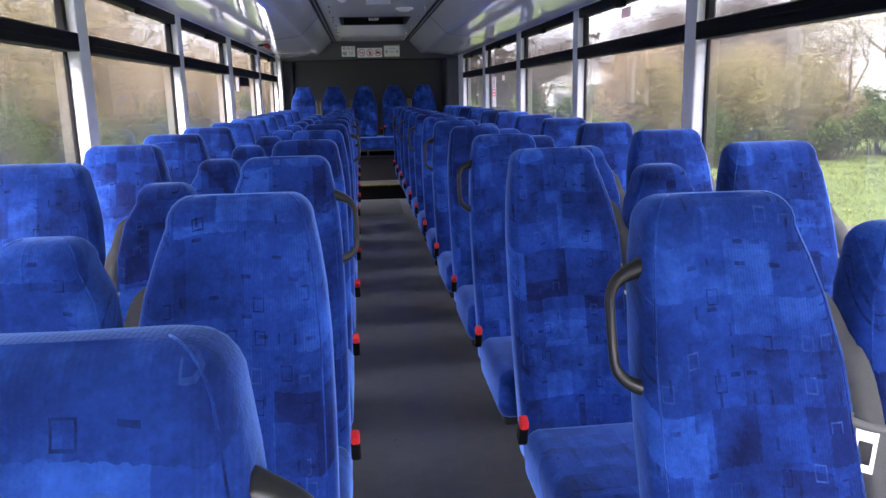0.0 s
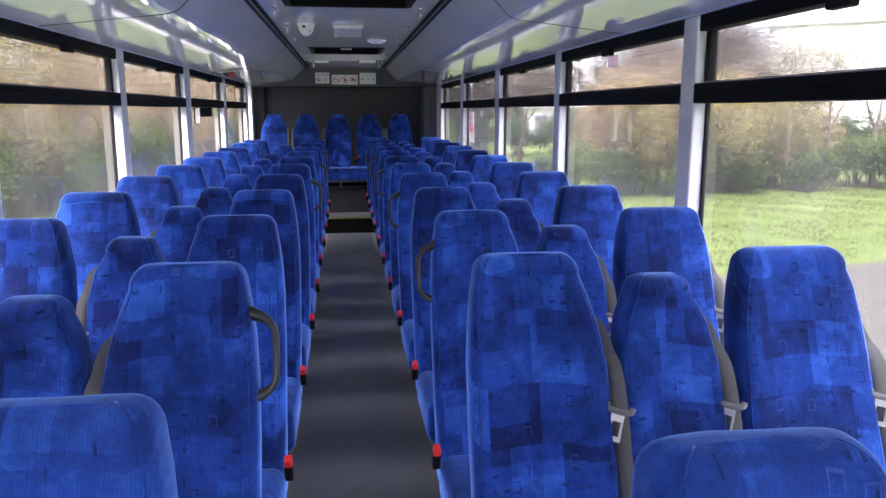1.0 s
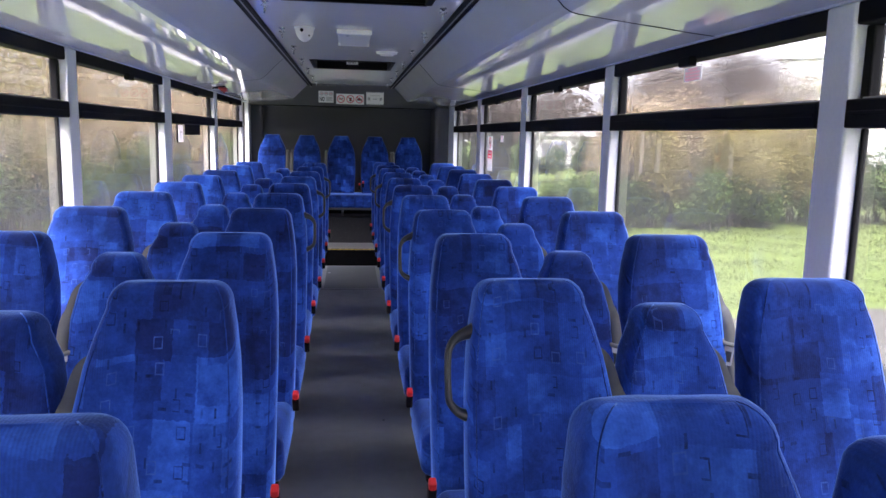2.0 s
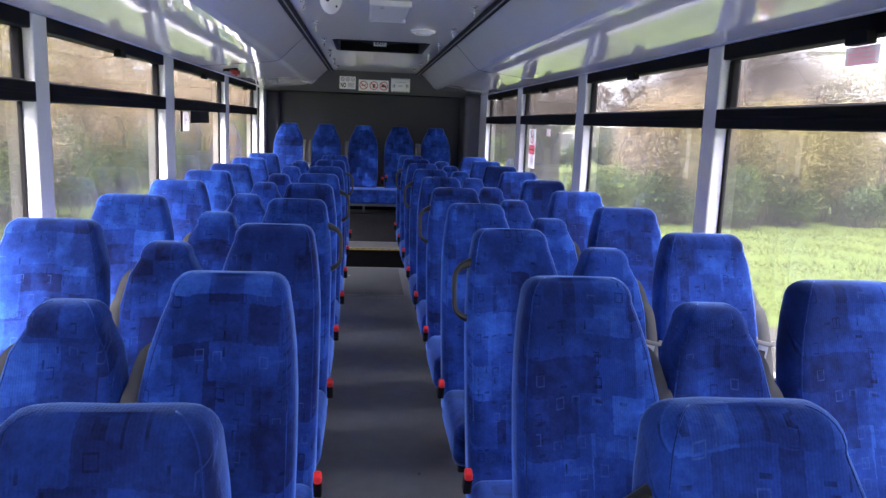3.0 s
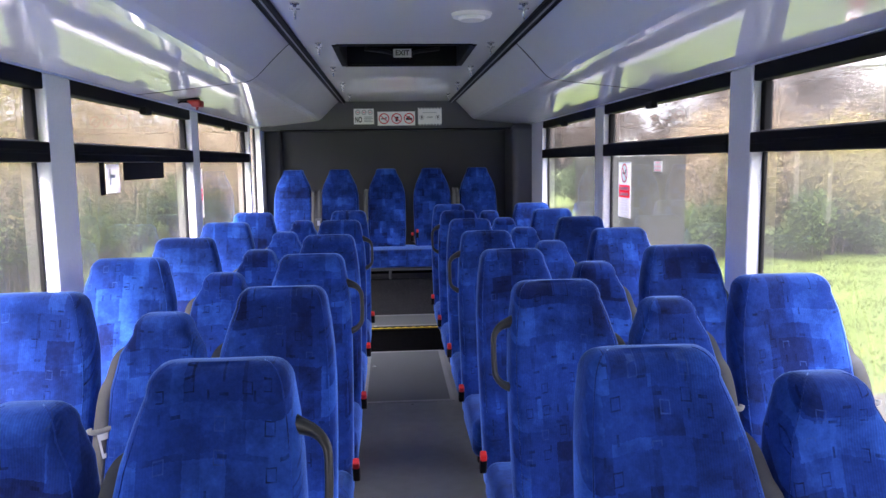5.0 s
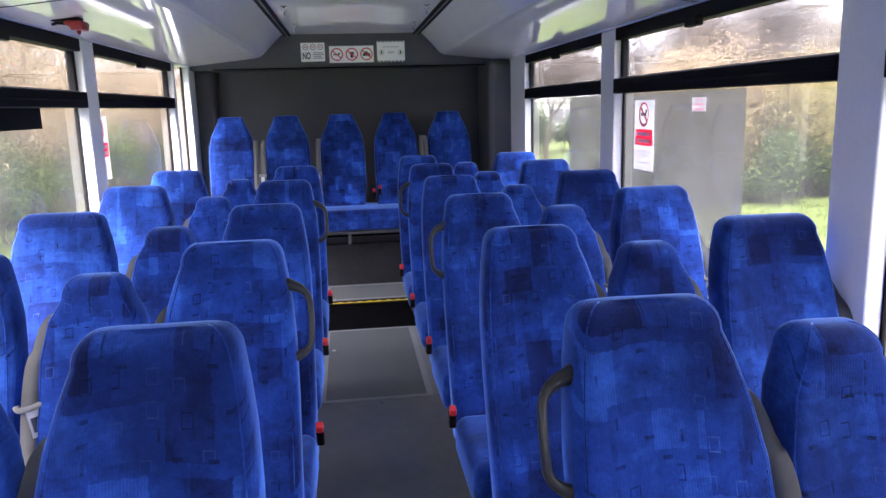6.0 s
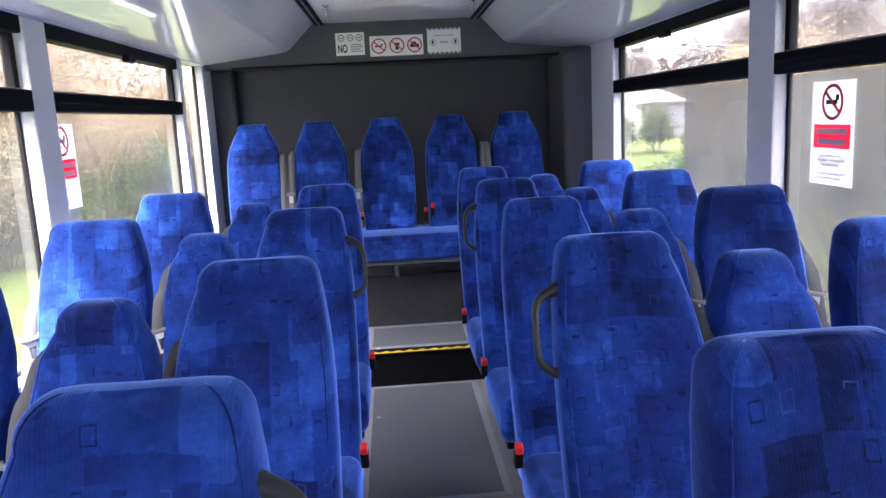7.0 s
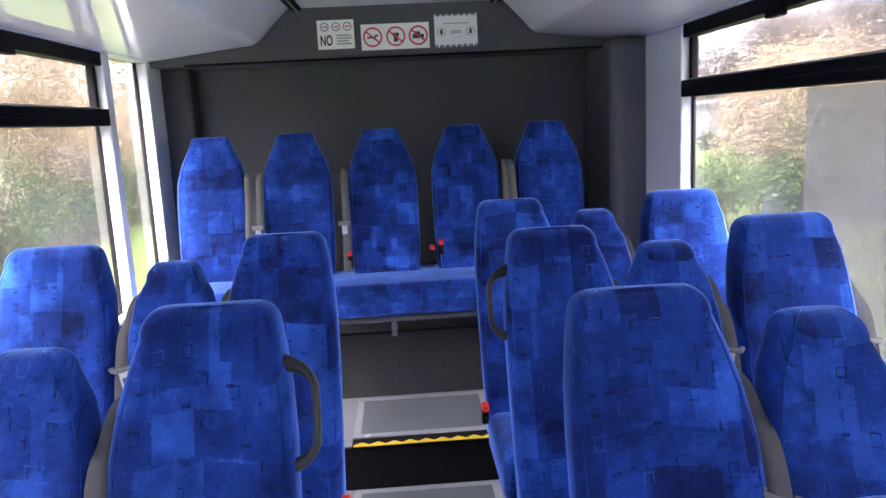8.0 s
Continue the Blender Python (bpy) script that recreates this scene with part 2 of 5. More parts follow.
def leafy(name, dark, light):
    """Leaves: each clump its own tone, and a little light through them."""
    m = Mat(name, rough=0.6)
    m.p.inputs["Specular IOR Level"].default_value = 0.2
    geo = m.t.nodes.new("ShaderNodeNewGeometry")
    half = tuple(0.5 * (c + d) for c, d in zip(dark, light))
    col = m.ramp(geo.outputs["Random Per Island"], (0.0, tuple(c * 0.8 for c in half)), (0.7, half), (1.0, light))
    col = m.mix(0.6, col, m.ramp(m.noise(1.3, 4, vec=m.coords("Object")), (0.36, dark), (0.64, light)))
    m.link(col, m.p.inputs["Base Color"])
    thin = m.t.nodes.new("ShaderNodeBsdfTranslucent")
    m.link(col, thin.inputs["Color"])
    both = m.node("ShaderNodeMixShader", Fac=0.45)
    m.link(m.p.outputs[0], both.inputs[1])
    m.link(thin.outputs[0], both.inputs[2])
    m.link(both.outputs[0], m.t.nodes["Material Output"].inputs["Surface"])
    return m.mat


def meadow():
    m = Mat("grass", rough=0.9)
    m.p.inputs["Specular IOR Level"].default_value = 0.1
    big, mid, fine = m.noise(0.25, 4), m.noise(2.0, 4), m.noise(30.0, 3)
    col = m.ramp(big, (0.3, (0.075, 0.105, 0.024)), (0.7, (0.112, 0.138, 0.036)))
    col = m.mix(0.45, col, m.ramp(mid, (0.35, (0.062, 0.090, 0.020)), (0.7, (0.118, 0.142, 0.040))))
    col = m.mix(0.4, col, m.ramp(fine, (0.35, (0.068, 0.105, 0.020)), (0.7, (0.115, 0.155, 0.036))))
    v = m.node("ShaderNodeTexVoronoi", Scale=3.2)
    m.link(m.coords(), v.inputs["Vector"])
    flower = m.math("MULTIPLY", m.math("LESS_THAN", v.outputs["Distance"], 0.06), m.math("GREATER_THAN", big, 0.47))
    col = m.mix(flower, col, (0.55, 0.45, 0.03))
    m.link(col, m.p.inputs["Base Color"])
    m.bump(fine, 0.3, 0.02)
    return m.mat


DEEP, MID, PALE = (0.0088, 0.0215, 0.128), (0.0142, 0.058, 0.318), (0.033, 0.133, 0.59)
M_VELVET = velvet()
M_GLOSS = panel_gloss("glossy_white_plastic", 0.12, 0.045)
M_CEILING = panel_gloss("glossy_white_ceiling_sheet", 0.015, 0.012)
M_PILLAR = worn("light_grey_trim_paint", (0.80, 0.80, 0.81), 0.45, vary=0.05, scale=3.0, bump=0.05)
M_LOWER = carpet("grey_side_carpet", (0.10, 0.10, 0.105))
M_BLACK = worn("black_window_rubber", (0.0040, 0.0040, 0.0050), 0.6, vary=0.3, scale=8.0, Specular_IOR_Level=0.12)
M_DARKMETAL = worn("black_steel", (0.008, 0.008, 0.009), 0.5, vary=0.25, Specular_IOR_Level=0.3)
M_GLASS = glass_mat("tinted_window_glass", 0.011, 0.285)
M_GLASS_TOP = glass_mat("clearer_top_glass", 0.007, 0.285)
M_FLOOR = floor_vinyl()
M_HATCH_FLOOR = worn("grey_hatch_vinyl", (0.100, 0.106, 0.110), 0.45, vary=0.15, scale=5.0, fine=200.0)
M_ALU = worn("brushed_aluminium_strip", (0.32, 0.32, 0.325), 0.5, 0.1, vary=0.12, scale=9.0, Specular_IOR_Level=0.2)
M_CARPET = carpet("charcoal_carpet", (0.046, 0.046, 0.049))
M_CHARCOAL = worn("charcoal_board", (0.088, 0.090, 0.098), 0.75, vary=0.12, scale=2.0, fine=150.0)
# left column charcoal, darkened to put shade into its colour; corner walls share it
M_SHADEDTRIM = worn("shaded_charcoal_trim", (0.032, 0.033, 0.037), 0.7, vary=0.12, scale=3.0)
# right column grey with window light in the colour; bench steel shares it
M_COLUMN = worn("lit_column_and_rail_grey", (0.11, 0.112, 0.12), 0.6, vary=0.1, scale=3.0)
# black rubber; also colours the shade board in the gap under the bench
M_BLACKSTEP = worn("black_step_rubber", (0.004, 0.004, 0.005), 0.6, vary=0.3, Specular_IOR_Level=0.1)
M_YELLOW = worn("yellow_safety_strip", (0.75, 0.50, 0.03), 0.55, vary=0.15)
M_BELT = worn("grey_belt_webbing", (0.108, 0.108, 0.105), 0.75, vary=0.12, scale=20.0, fine=400.0)
M_BELTCLIP = worn("grey_belt_plastic", (0.18, 0.178, 0.168), 0.5, vary=0.1)
M_CHROME = worn("polished_steel", (0.60, 0.60, 0.60), 0.30, 1.0, vary=0.1)
M_STUD = worn("bright_stud_steel", (0.62, 0.62, 0.63), 0.22, 0.9, vary=0.1)
M_HANDLE = worn("dark_grey_handle_plastic", (0.010, 0.0108, 0.0106), 0.36, vary=0.15, scale=15.0)
M_RED = worn("red_plastic", (0.60, 0.02, 0.02), 0.4, vary=0.08)
M_ORANGE = worn("orange_post_plastic", (0.75, 0.22, 0.03), 0.45, vary=0.1)
M_WHITE = worn("white_sign_plastic", (0.86, 0.85, 0.85), 0.35, vary=0.03)
def paper(name, color, through=0.36):
    """Sticker paper that lets some daylight through."""
    m = Mat(name, color, 0.5)
    tr = m.t.nodes.new("ShaderNodeBsdfTranslucent")
    tr.inputs[0].default_value = (*color, 1)
    mx = m.t.nodes.new("ShaderNodeMixShader")
    m.link(m.math("MULTIPLY_ADD", m.noise(40.0, 3), 0.1, through - 0.05), mx.inputs[0])
    m.link(m.p.outputs[0], mx.inputs[1])
    m.link(tr.outputs[0], mx.inputs[2])
    m.link(mx.outputs[0], m.t.nodes["Material Output"].inputs["Surface"])
    return m.mat


def mesh_film():
    """Grey perforated window film that lets half of the view through."""
    m = Mat("grey_perforated_film", (0.22, 0.22, 0.21), 0.7)
    clear = m.t.nodes.new("ShaderNodeBsdfTransparent")
    clear.inputs[0].default_value = (0.62, 0.62, 0.60, 1)
    tr = m.t.nodes.new("ShaderNodeBsdfTranslucent")
    tr.inputs[0].default_value = (0.105, 0.104, 0.096, 1)
    a, b = m.t.nodes.new("ShaderNodeMixShader"), m.t.nodes.new("ShaderNodeMixShader")
    a.inputs[0].default_value = 0.75
    m.link(m.p.outputs[0], a.inputs[1])
    m.link(tr.outputs[0], a.inputs[2])
    m.link(m.math("MULTIPLY_ADD", m.noise(2.5, 4), 0.12, 0.46), b.inputs[0])
    m.link(clear.outputs[0], b.inputs[1])
    m.link(a.outputs[0], b.inputs[2])
    m.link(b.outputs[0], m.t.nodes["Material Output"].inputs["Surface"])
    return m.mat


M_FILM = mesh_film()
M_PAPER = paper("white_sticker_paper", (0.62, 0.61, 0.62))
M_PAPERRED = paper("red_sticker_print", (0.68, 0.07, 0.12))
M_PAPERPINK = paper("faded_red_print", (0.80, 0.52, 0.57), 0.8)
M_PAPERPALE = paper("pale_pink_print", (0.88, 0.76, 0.78), 0.12)
M_SIGNRED = worn("red_sign_print", (0.66, 0.04, 0.07), 0.4, vary=0.05)
M_HAMMER = worn("dark_red_plastic", (0.26, 0.008, 0.012), 0.45, vary=0.1)
M_SIGNBLACK = worn("black_sign_print", (0.02, 0.02, 0.02), 0.4, vary=0.05)
M_SIGNGREY = worn("grey_sign_print", (0.30, 0.30, 0.32), 0.4, vary=0.05)
M_SIGNPALE = paper("pale_grey_print", (0.70, 0.70, 0.75), 0.8)
M_DIFFUSER = worn("milky_lamp_diffuser", (0.72, 0.73, 0.74), 0.3, vary=0.03)
M_GRASS = meadow()
M_GRAVEL = carpet("pale_gravel", (0.075, 0.071, 0.062))
M_BARK = worn("bark", (0.11, 0.085, 0.065), 0.9, vary=0.35, scale=5.0, fine=40.0, bump=0.5)
M_LEAF_GREEN = leafy("green_leaves", (0.050, 0.088, 0.020), (0.120, 0.175, 0.045))
M_LEAF_DARK = leafy("dark_green_leaves", (0.030, 0.058, 0.018), (0.08, 0.13, 0.036))
M_LEAF_BROWN = leafy("brown_dry_leaves", (0.24, 0.18, 0.115), (0.46, 0.36, 0.235))
M_LEAF_YELLOW = leafy("yellow_green_buds", (0.19, 0.165, 0.060), (0.33, 0.285, 0.115))
M_BLADE = leafy("grass_blades", (0.075, 0.105, 0.024), (0.125, 0.148, 0.042))
M_LEAF_PINK = leafy("pinkish_brown_twigs", (0.060, 0.044, 0.036), (0.14, 0.105, 0.085))
M_RENDER_WHITE = worn("white_wall_render", (0.72, 0.72, 0.70), 0.8, vary=0.06, scale=0.6)
M_SLATE = worn("grey_roof_sheet", (0.42, 0.43, 0.45), 0.6, vary=0.1, scale=0.7)
M_GREYWALL = worn("dark_grey_cladding", (0.14, 0.14, 0.16), 0.7, vary=0.15, scale=0.7)


# ---- building helpers ----
def mesh_ob(name, bm, material, parent=None, smooth=False):
    me = bpy.data.meshes.new(name)
    bm.normal_update()
    bm.to_mesh(me)
    bm.free()
    if smooth:
        me.shade_smooth()
    me.materials.append(material)
    ob = new(name, me)
    ob.parent = parent
    return ob


def part(name, bm, material, parent, label="", smooth=False):
    ob = mesh_ob(name, bm, material, parent, smooth)
    if label:
        ob["label"] = label
    return ob


def thing(name, label, category, at=None, group="", kind=""):
    ob = new(name)
    ob.empty_display_size = 0.1
    if at is not None:
        ob.matrix_basis = at if isinstance(at, Matrix) else Matrix.Translation(at)
    return tagged(ob, label, category, group, kind)


def box(x0, x1, y0, y1, z0, z1, bevel=0.0, segs=2, bm=None):
    own = bmesh.new()
    bmesh.ops.create_cube(own, size=1.0, matrix=Matrix.LocRotScale(((x0 + x1) / 2, (y0 + y1) / 2, (z0 + z1) / 2), None, (abs(x1 - x0), abs(y1 - y0), abs(z1 - z0))))
    if bevel:
        bmesh.ops.bevel(own, geom=own.edges[:], offset=bevel, segments=segs, profile=0.5, affect="EDGES")
    if bm is None:
        return own
    return merge(bm, own)


def merge(bm, other):
    me = bpy.data.meshes.new("scratch")
    other.to_mesh(me)
    other.free()
    bm.from_mesh(me)
    bpy.data.meshes.remove(me)
    return bm


def tube(points, radius, sides=8, closed=False, flat=1.0):
    """A tube along points; radius may be one number or one for each point."""
    bm = bmesh.new()
    pts = [Vector(p) for p in points]
    radii = radius if isinstance(radius, (list, tuple)) else [radius] * len(pts)
    rings, ref = [], None
    for i, p in enumerate(pts):
        a = pts[max(i - 1, 0)] if not closed else pts[i - 1]
        b = pts[min(i + 1, len(pts) - 1)] if not closed else pts[(i + 1) % len(pts)]
        way = (b - a).normalized()
        if ref is None:
            ref = way.orthogonal().normalized()
        ref = (ref - way * ref.dot(way)).normalized()
        side = way.cross(ref)
        rings.append([bm.verts.new(p + radii[i] * (math.cos(k * math.tau / sides) * ref + flat * math.sin(k * math.tau / sides) * side)) for k in range(sides)])
    n = len(rings)
    for i in range(n if closed else n - 1):
        r, s = rings[i], rings[(i + 1) % n]
        for k in range(sides):
            bm.faces.new((r[k], r[(k + 1) % sides], s[(k + 1) % sides], s[k]))
    if not closed:
        bm.faces.new(rings[0][::-1])
        bm.faces.new(rings[-1])
    return bm


def extrude_profile(profile, y0, y1, thick=0.012, steps=1):
    """A bent sheet: a profile in x and z drawn along y, with thickness."""
    bm = bmesh.new()
    ys = [y0 + (y1 - y0) * k / steps for k in range(steps + 1)]
    nrm = []
    for i in range(len(profile)):
        a, b = Vector(profile[max(i - 1, 0)]), Vector(profile[min(i + 1, len(profile) - 1)])
        d = (b - a).normalized()
        nrm.append(Vector((-d.y, d.x)))
    sgn = 1 if nrm[len(nrm) // 2].y > 0 else -1
    grid = []
    for y in ys:
        low = [bm.verts.new((p[0], y, p[1])) for p in profile]
        top = [bm.verts.new((p[0] + sgn * n.x * thick, y, p[1] + sgn * n.y * thick)) for p, n in zip(profile, nrm)]
        grid.append((low, top))
    for (l0, t0), (l1, t1) in zip(grid, grid[1:]):
        for i in range(len(profile) - 1):
            bm.faces.new((l0[i], l0[i + 1], l1[i + 1], l1[i]))
            bm.faces.new((t0[i], t1[i], t1[i + 1], t0[i + 1]))
        for j in (0, -1):
            bm.faces.new((l0[j], l1[j], t1[j], t0[j]))
    for low, top in (grid[0], grid[-1]):
        for i in range(len(profile) - 1):
            bm.faces.new((low[i], top[i], top[i + 1], low[i + 1]))
    bmesh.ops.recalc_face_normals(bm, faces=bm.faces[:])
    return bm


def disc(radius, depth, segs=28, m=Matrix(), r2=None):
    bm = bmesh.new()
    bmesh.ops.create_cone(bm, cap_ends=True, segments=segs, radius1=radius, radius2=radius if r2 is None else r2, depth=depth, matrix=m)
    return bm


def structure(name, bm, material, label, category, smooth=False):
    return tagged(mesh_ob(name, bm, material, smooth=smooth), label, category, kind="structure")


# ---- the plan of the coach ----
XC = 0.018                      # middle of the aisle
IN, PANE = 1.165, 1.215         # inner face of the posts, glass
FRONT, REAR = -3.20, 10.23
SILL, BAR0, BAR1, HEAD0, HEAD1 = 0.70, 1.478, 1.545, 1.715, 1.768
CEIL = 1.988
STEP_Y, STEP_Z = 9.315, 0.177
POSTS_R = [(-0.30, -0.18), (1.24, 1.36), (2.85, 2.96), (4.47, 4.58), (6.108, 6.278), (7.87, 8.05)]
POSTS_L = [(-0.20, -0.08), (1.36, 1.48), (2.96, 3.08), (4.54, 4.66), (6.18, 6.38), (7.96, 8.12), (9.66, 9.735)]

# ---- floor, walls, posts ----
structure("floor", box(-1.25, 1.25, FRONT, STEP_Y + 0.016, -0.06, 0.0), M_FLOOR, "dark grey speckled vinyl aisle floor", "floor")
rear_step = thing("rear_step", "black step up to the rear bench with yellow nosing", "step", (0, 0, 0), kind="structure")
part("riser", box(-1.25, 1.25, STEP_Y, STEP_Y + 0.02, -0.01, STEP_Z - 0.004, 0.002), M_BLACKSTEP, rear_step, "black rubber riser")
part("tread", box(-1.25, 1.25, STEP_Y + 0.02, 10.6, 0.0, STEP_Z), M_FLOOR, rear_step, "dark grey vinyl tread")
nose = box(-0.262, 0.325, STEP_Y - 0.008, STEP_Y + 0.075, STEP_Z + 0.0005, STEP_Z + 0.006, 0.002)
part("nosing", nose, M_BLACKSTEP, rear_step, "black rubber step nosing")
zig = bmesh.new()
for k in range(9):
    xa = -0.255 + k * 0.0640
    vs = [zig.verts.new((xa + dx, STEP_Y + dy, STEP_Z + 0.0075)) for dx, dy in ((0, -0.004), (0.064, -0.004), (0.064, 0.010), (0.032, 0.034), (0.0, 0.010))]
    zig.faces.new(vs)
ex = bmesh.ops.extrude_face_region(zig, geom=zig.faces[:])
bmesh.ops.translate(zig, verts=[v for v in ex["geom"] if isinstance(v, bmesh.types.BMVert)], vec=(0, 0, -0.003))
bmesh.ops.recalc_face_normals(zig, faces=zig.faces[:])
part("warning_strip", zig, M_YELLOW, rear_step, "yellow zigzag warning strip")


def floor_hatch(x0, x1, y0, y1, z, edge, label):
    hatch = thing("floor_hatch", label, "hatch", (0, 0, 0), kind="structure")
    part("lid", box(x0 + edge, x1 - edge, y0 + edge, y1 - edge, z - 0.01, z + 0.004, 0.001), M_HATCH_FLOOR, hatch)
    for a, b, c, d in ((x0, x1, y0, y0 + edge), (x0, x1, y1 - edge, y1), (x0, x0 + edge, y0 + edge, y1 - edge), (x1 - edge, x1, y0 + edge, y1 - edge)):
        part("edge_strip", box(a, b, c, d, z - 0.008, z + 0.006, 0.0015), M_ALU, hatch, "bright aluminium edge strip")
    part("lift_ring", disc(0.012, 0.004, 16, Matrix.Translation((x0 + 0.06, y1 - 0.42, z + 0.006))), M_CHROME, hatch, "small steel lift ring")
    return hatch


floor_hatch(-0.262, 0.312, 8.06, 9.300, 0.0, 0.030, "grey vinyl floor hatch with aluminium edge strips")
floor_hatch(-0.262, 0.320, STEP_Y + 0.09, 9.83, STEP_Z, 0.030, "grey vinyl hatch in the rear step with aluminium edges")

for side, sgn, posts, rear_end in (("right", 1, POSTS_R, 9.60), ("left", -1, POSTS_L, 10.18)):
    structure("wall_" + side, box(sgn * 1.19, sgn * 1.27, FRONT, 10.62, 0.0, SILL - 0.02), M_LOWER, "grey carpeted lower side wall below the windows", "wall")
    structure("window_sill_" + side, box(sgn * 1.168, sgn * 1.27, FRONT, 10.4, SILL - 0.02, SILL, 0.004), M_PILLAR, "light grey window sill ledge along the wall", "sill")
    structure("head_rail_" + side, box(sgn * 1.160, sgn * 1.27, FRONT, 10.222, HEAD1, HEAD1 + 0.030, 0.005), M_PILLAR, "light grey head rail above the windows", "trim")
    structure("roof_edge_" + side, box(sgn * 1.170, sgn * 1.27, FRONT, 10.6, HEAD1 + 0.03, 2.12), M_PILLAR, "light grey wall above the windows behind the coving", "wall")
    # unseen front side wall, added to cut daylight on the nearest seats
    structure("wall_front_" + side, box(sgn * IN, sgn * 1.262, FRONT, -1.50 if sgn > 0 else -0.21, SILL, HEAD1), M_PILLAR, "plain unseen side wall at the front that keeps daylight off the front seats", "wall")
    for k, (a, b) in enumerate(posts):
        structure("wall_post_%s_%d" % (side, k + 1), box(sgn * IN, sgn * (PANE + 0.003), a, b, SILL, HEAD1, 0.008, 3), M_PILLAR, "light grey painted window post", "post")
    structure("rear_post_" + side, box(sgn * (IN - 0.002), sgn * (PANE + 0.003), rear_end, 10.05 if sgn > 0 else 10.40, SILL, HEAD1, 0.008, 3), M_PILLAR, "light grey painted corner post at the rear", "post")

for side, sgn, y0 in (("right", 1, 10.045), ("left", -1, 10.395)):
    structure("wall_corner_" + side, box(sgn * 1.205, sgn * 1.27, y0, 10.62, SILL, HEAD1 + 0.03), M_SHADEDTRIM, "dark charcoal side wall behind the rear column", "wall")

win_no = [0]


def window(sgn, y0, y1, hopper=True):
    """A side window: black frame, opening top light over a fixed lower pane."""
    win_no[0] += 1
    w = thing("window_%d" % win_no[0], "coach side window with black frame and hinged top light" if hopper else "narrow fixed window with black rubber edge beside the rear corner", "window", (0, 0, 0), kind="structure")
    g = 0.010
    if hopper:
        bars = [("top_rail", IN + 0.004, y0, y1, HEAD0, HEAD1), ("middle_rail", IN - 0.004, y0, y1, BAR0, BAR1),
                ("side_stile", IN + 0.030, y0, y0 + 0.030, BAR1, HEAD0), ("side_stile", IN + 0.030, y1 - 0.030, y1, BAR1, HEAD0)]
        for name, xi, a, b, c, d in bars:
            part(name, box(sgn * xi, sgn * (PANE + 0.012), a, b, c, d, 0.005), M_BLACK, w)
        part("lip", box(sgn * (IN - 0.006), sgn * (IN + 0.02), y0 + 0.01, y1 - 0.01, BAR0 + 0.028, BAR0 + 0.040, 0.003), M_BLACK, w)
        part("bright_strip", box(sgn * (IN + 0.016), sgn * (PANE - 0.004), y0 + 0.032, y1 - 0.032, BAR1, BAR1 + 0.005), M_ALU, w, "thin bright strip along the rail")
        ym = (y0 + y1) / 2
        part("catch", box(sgn * (IN - 0.018), sgn * (IN + 0.012), ym - 0.045, ym + 0.045, HEAD0 - 0.022, HEAD0 + 0.012, 0.005), M_BLACK, w, "black window catch")
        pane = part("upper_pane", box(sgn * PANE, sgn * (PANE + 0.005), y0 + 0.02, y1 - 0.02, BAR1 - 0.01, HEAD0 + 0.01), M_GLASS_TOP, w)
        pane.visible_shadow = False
    top = BAR0 if hopper else HEAD1
    for a, b, c, d in ((y0, y0 + g, SILL, top), (y1 - g, y1, SILL, top), (y0 + g, y1 - g, SILL, SILL + g)):
        part("rubber_seal", box(sgn * (PANE - 0.007), sgn * (PANE + 0.009), a, b, c, d, 0.002), M_BLACK, w)
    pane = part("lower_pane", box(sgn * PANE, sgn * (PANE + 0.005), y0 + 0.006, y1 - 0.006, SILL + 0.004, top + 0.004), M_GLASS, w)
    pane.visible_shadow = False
    return w


for sgn, posts, last in ((1, POSTS_R, 9.60), (-1, POSTS_L[:-1], 9.66)):
    ends = [-1.50] + [v for ab in posts for v in ab] + [last]
    if sgn < 0:
        ends = ends[2:]
    for a, b in zip(ends[0::2], ends[1::2]):
        window(sgn, a, b)
window(-1, 9.735, 10.18, hopper=False)

# ---- coving, rails and ceiling ----
PROFILE = [(1.172, 1.772), (1.06, 1.783), (0.95, 1.796), (0.86, 1.806), (0.77, 1.816), (0.71, 1.823), (0.685, 1.829), (0.662, 1.843), (0.640, 1.866), (0.605, 1.905), (0.565, 1.947), (0.530, 1.982), (0.515, 1.992)]
JOINTS = [FRONT, 0.02, 3.53, 7.05, 10.222]
n_cove = 0
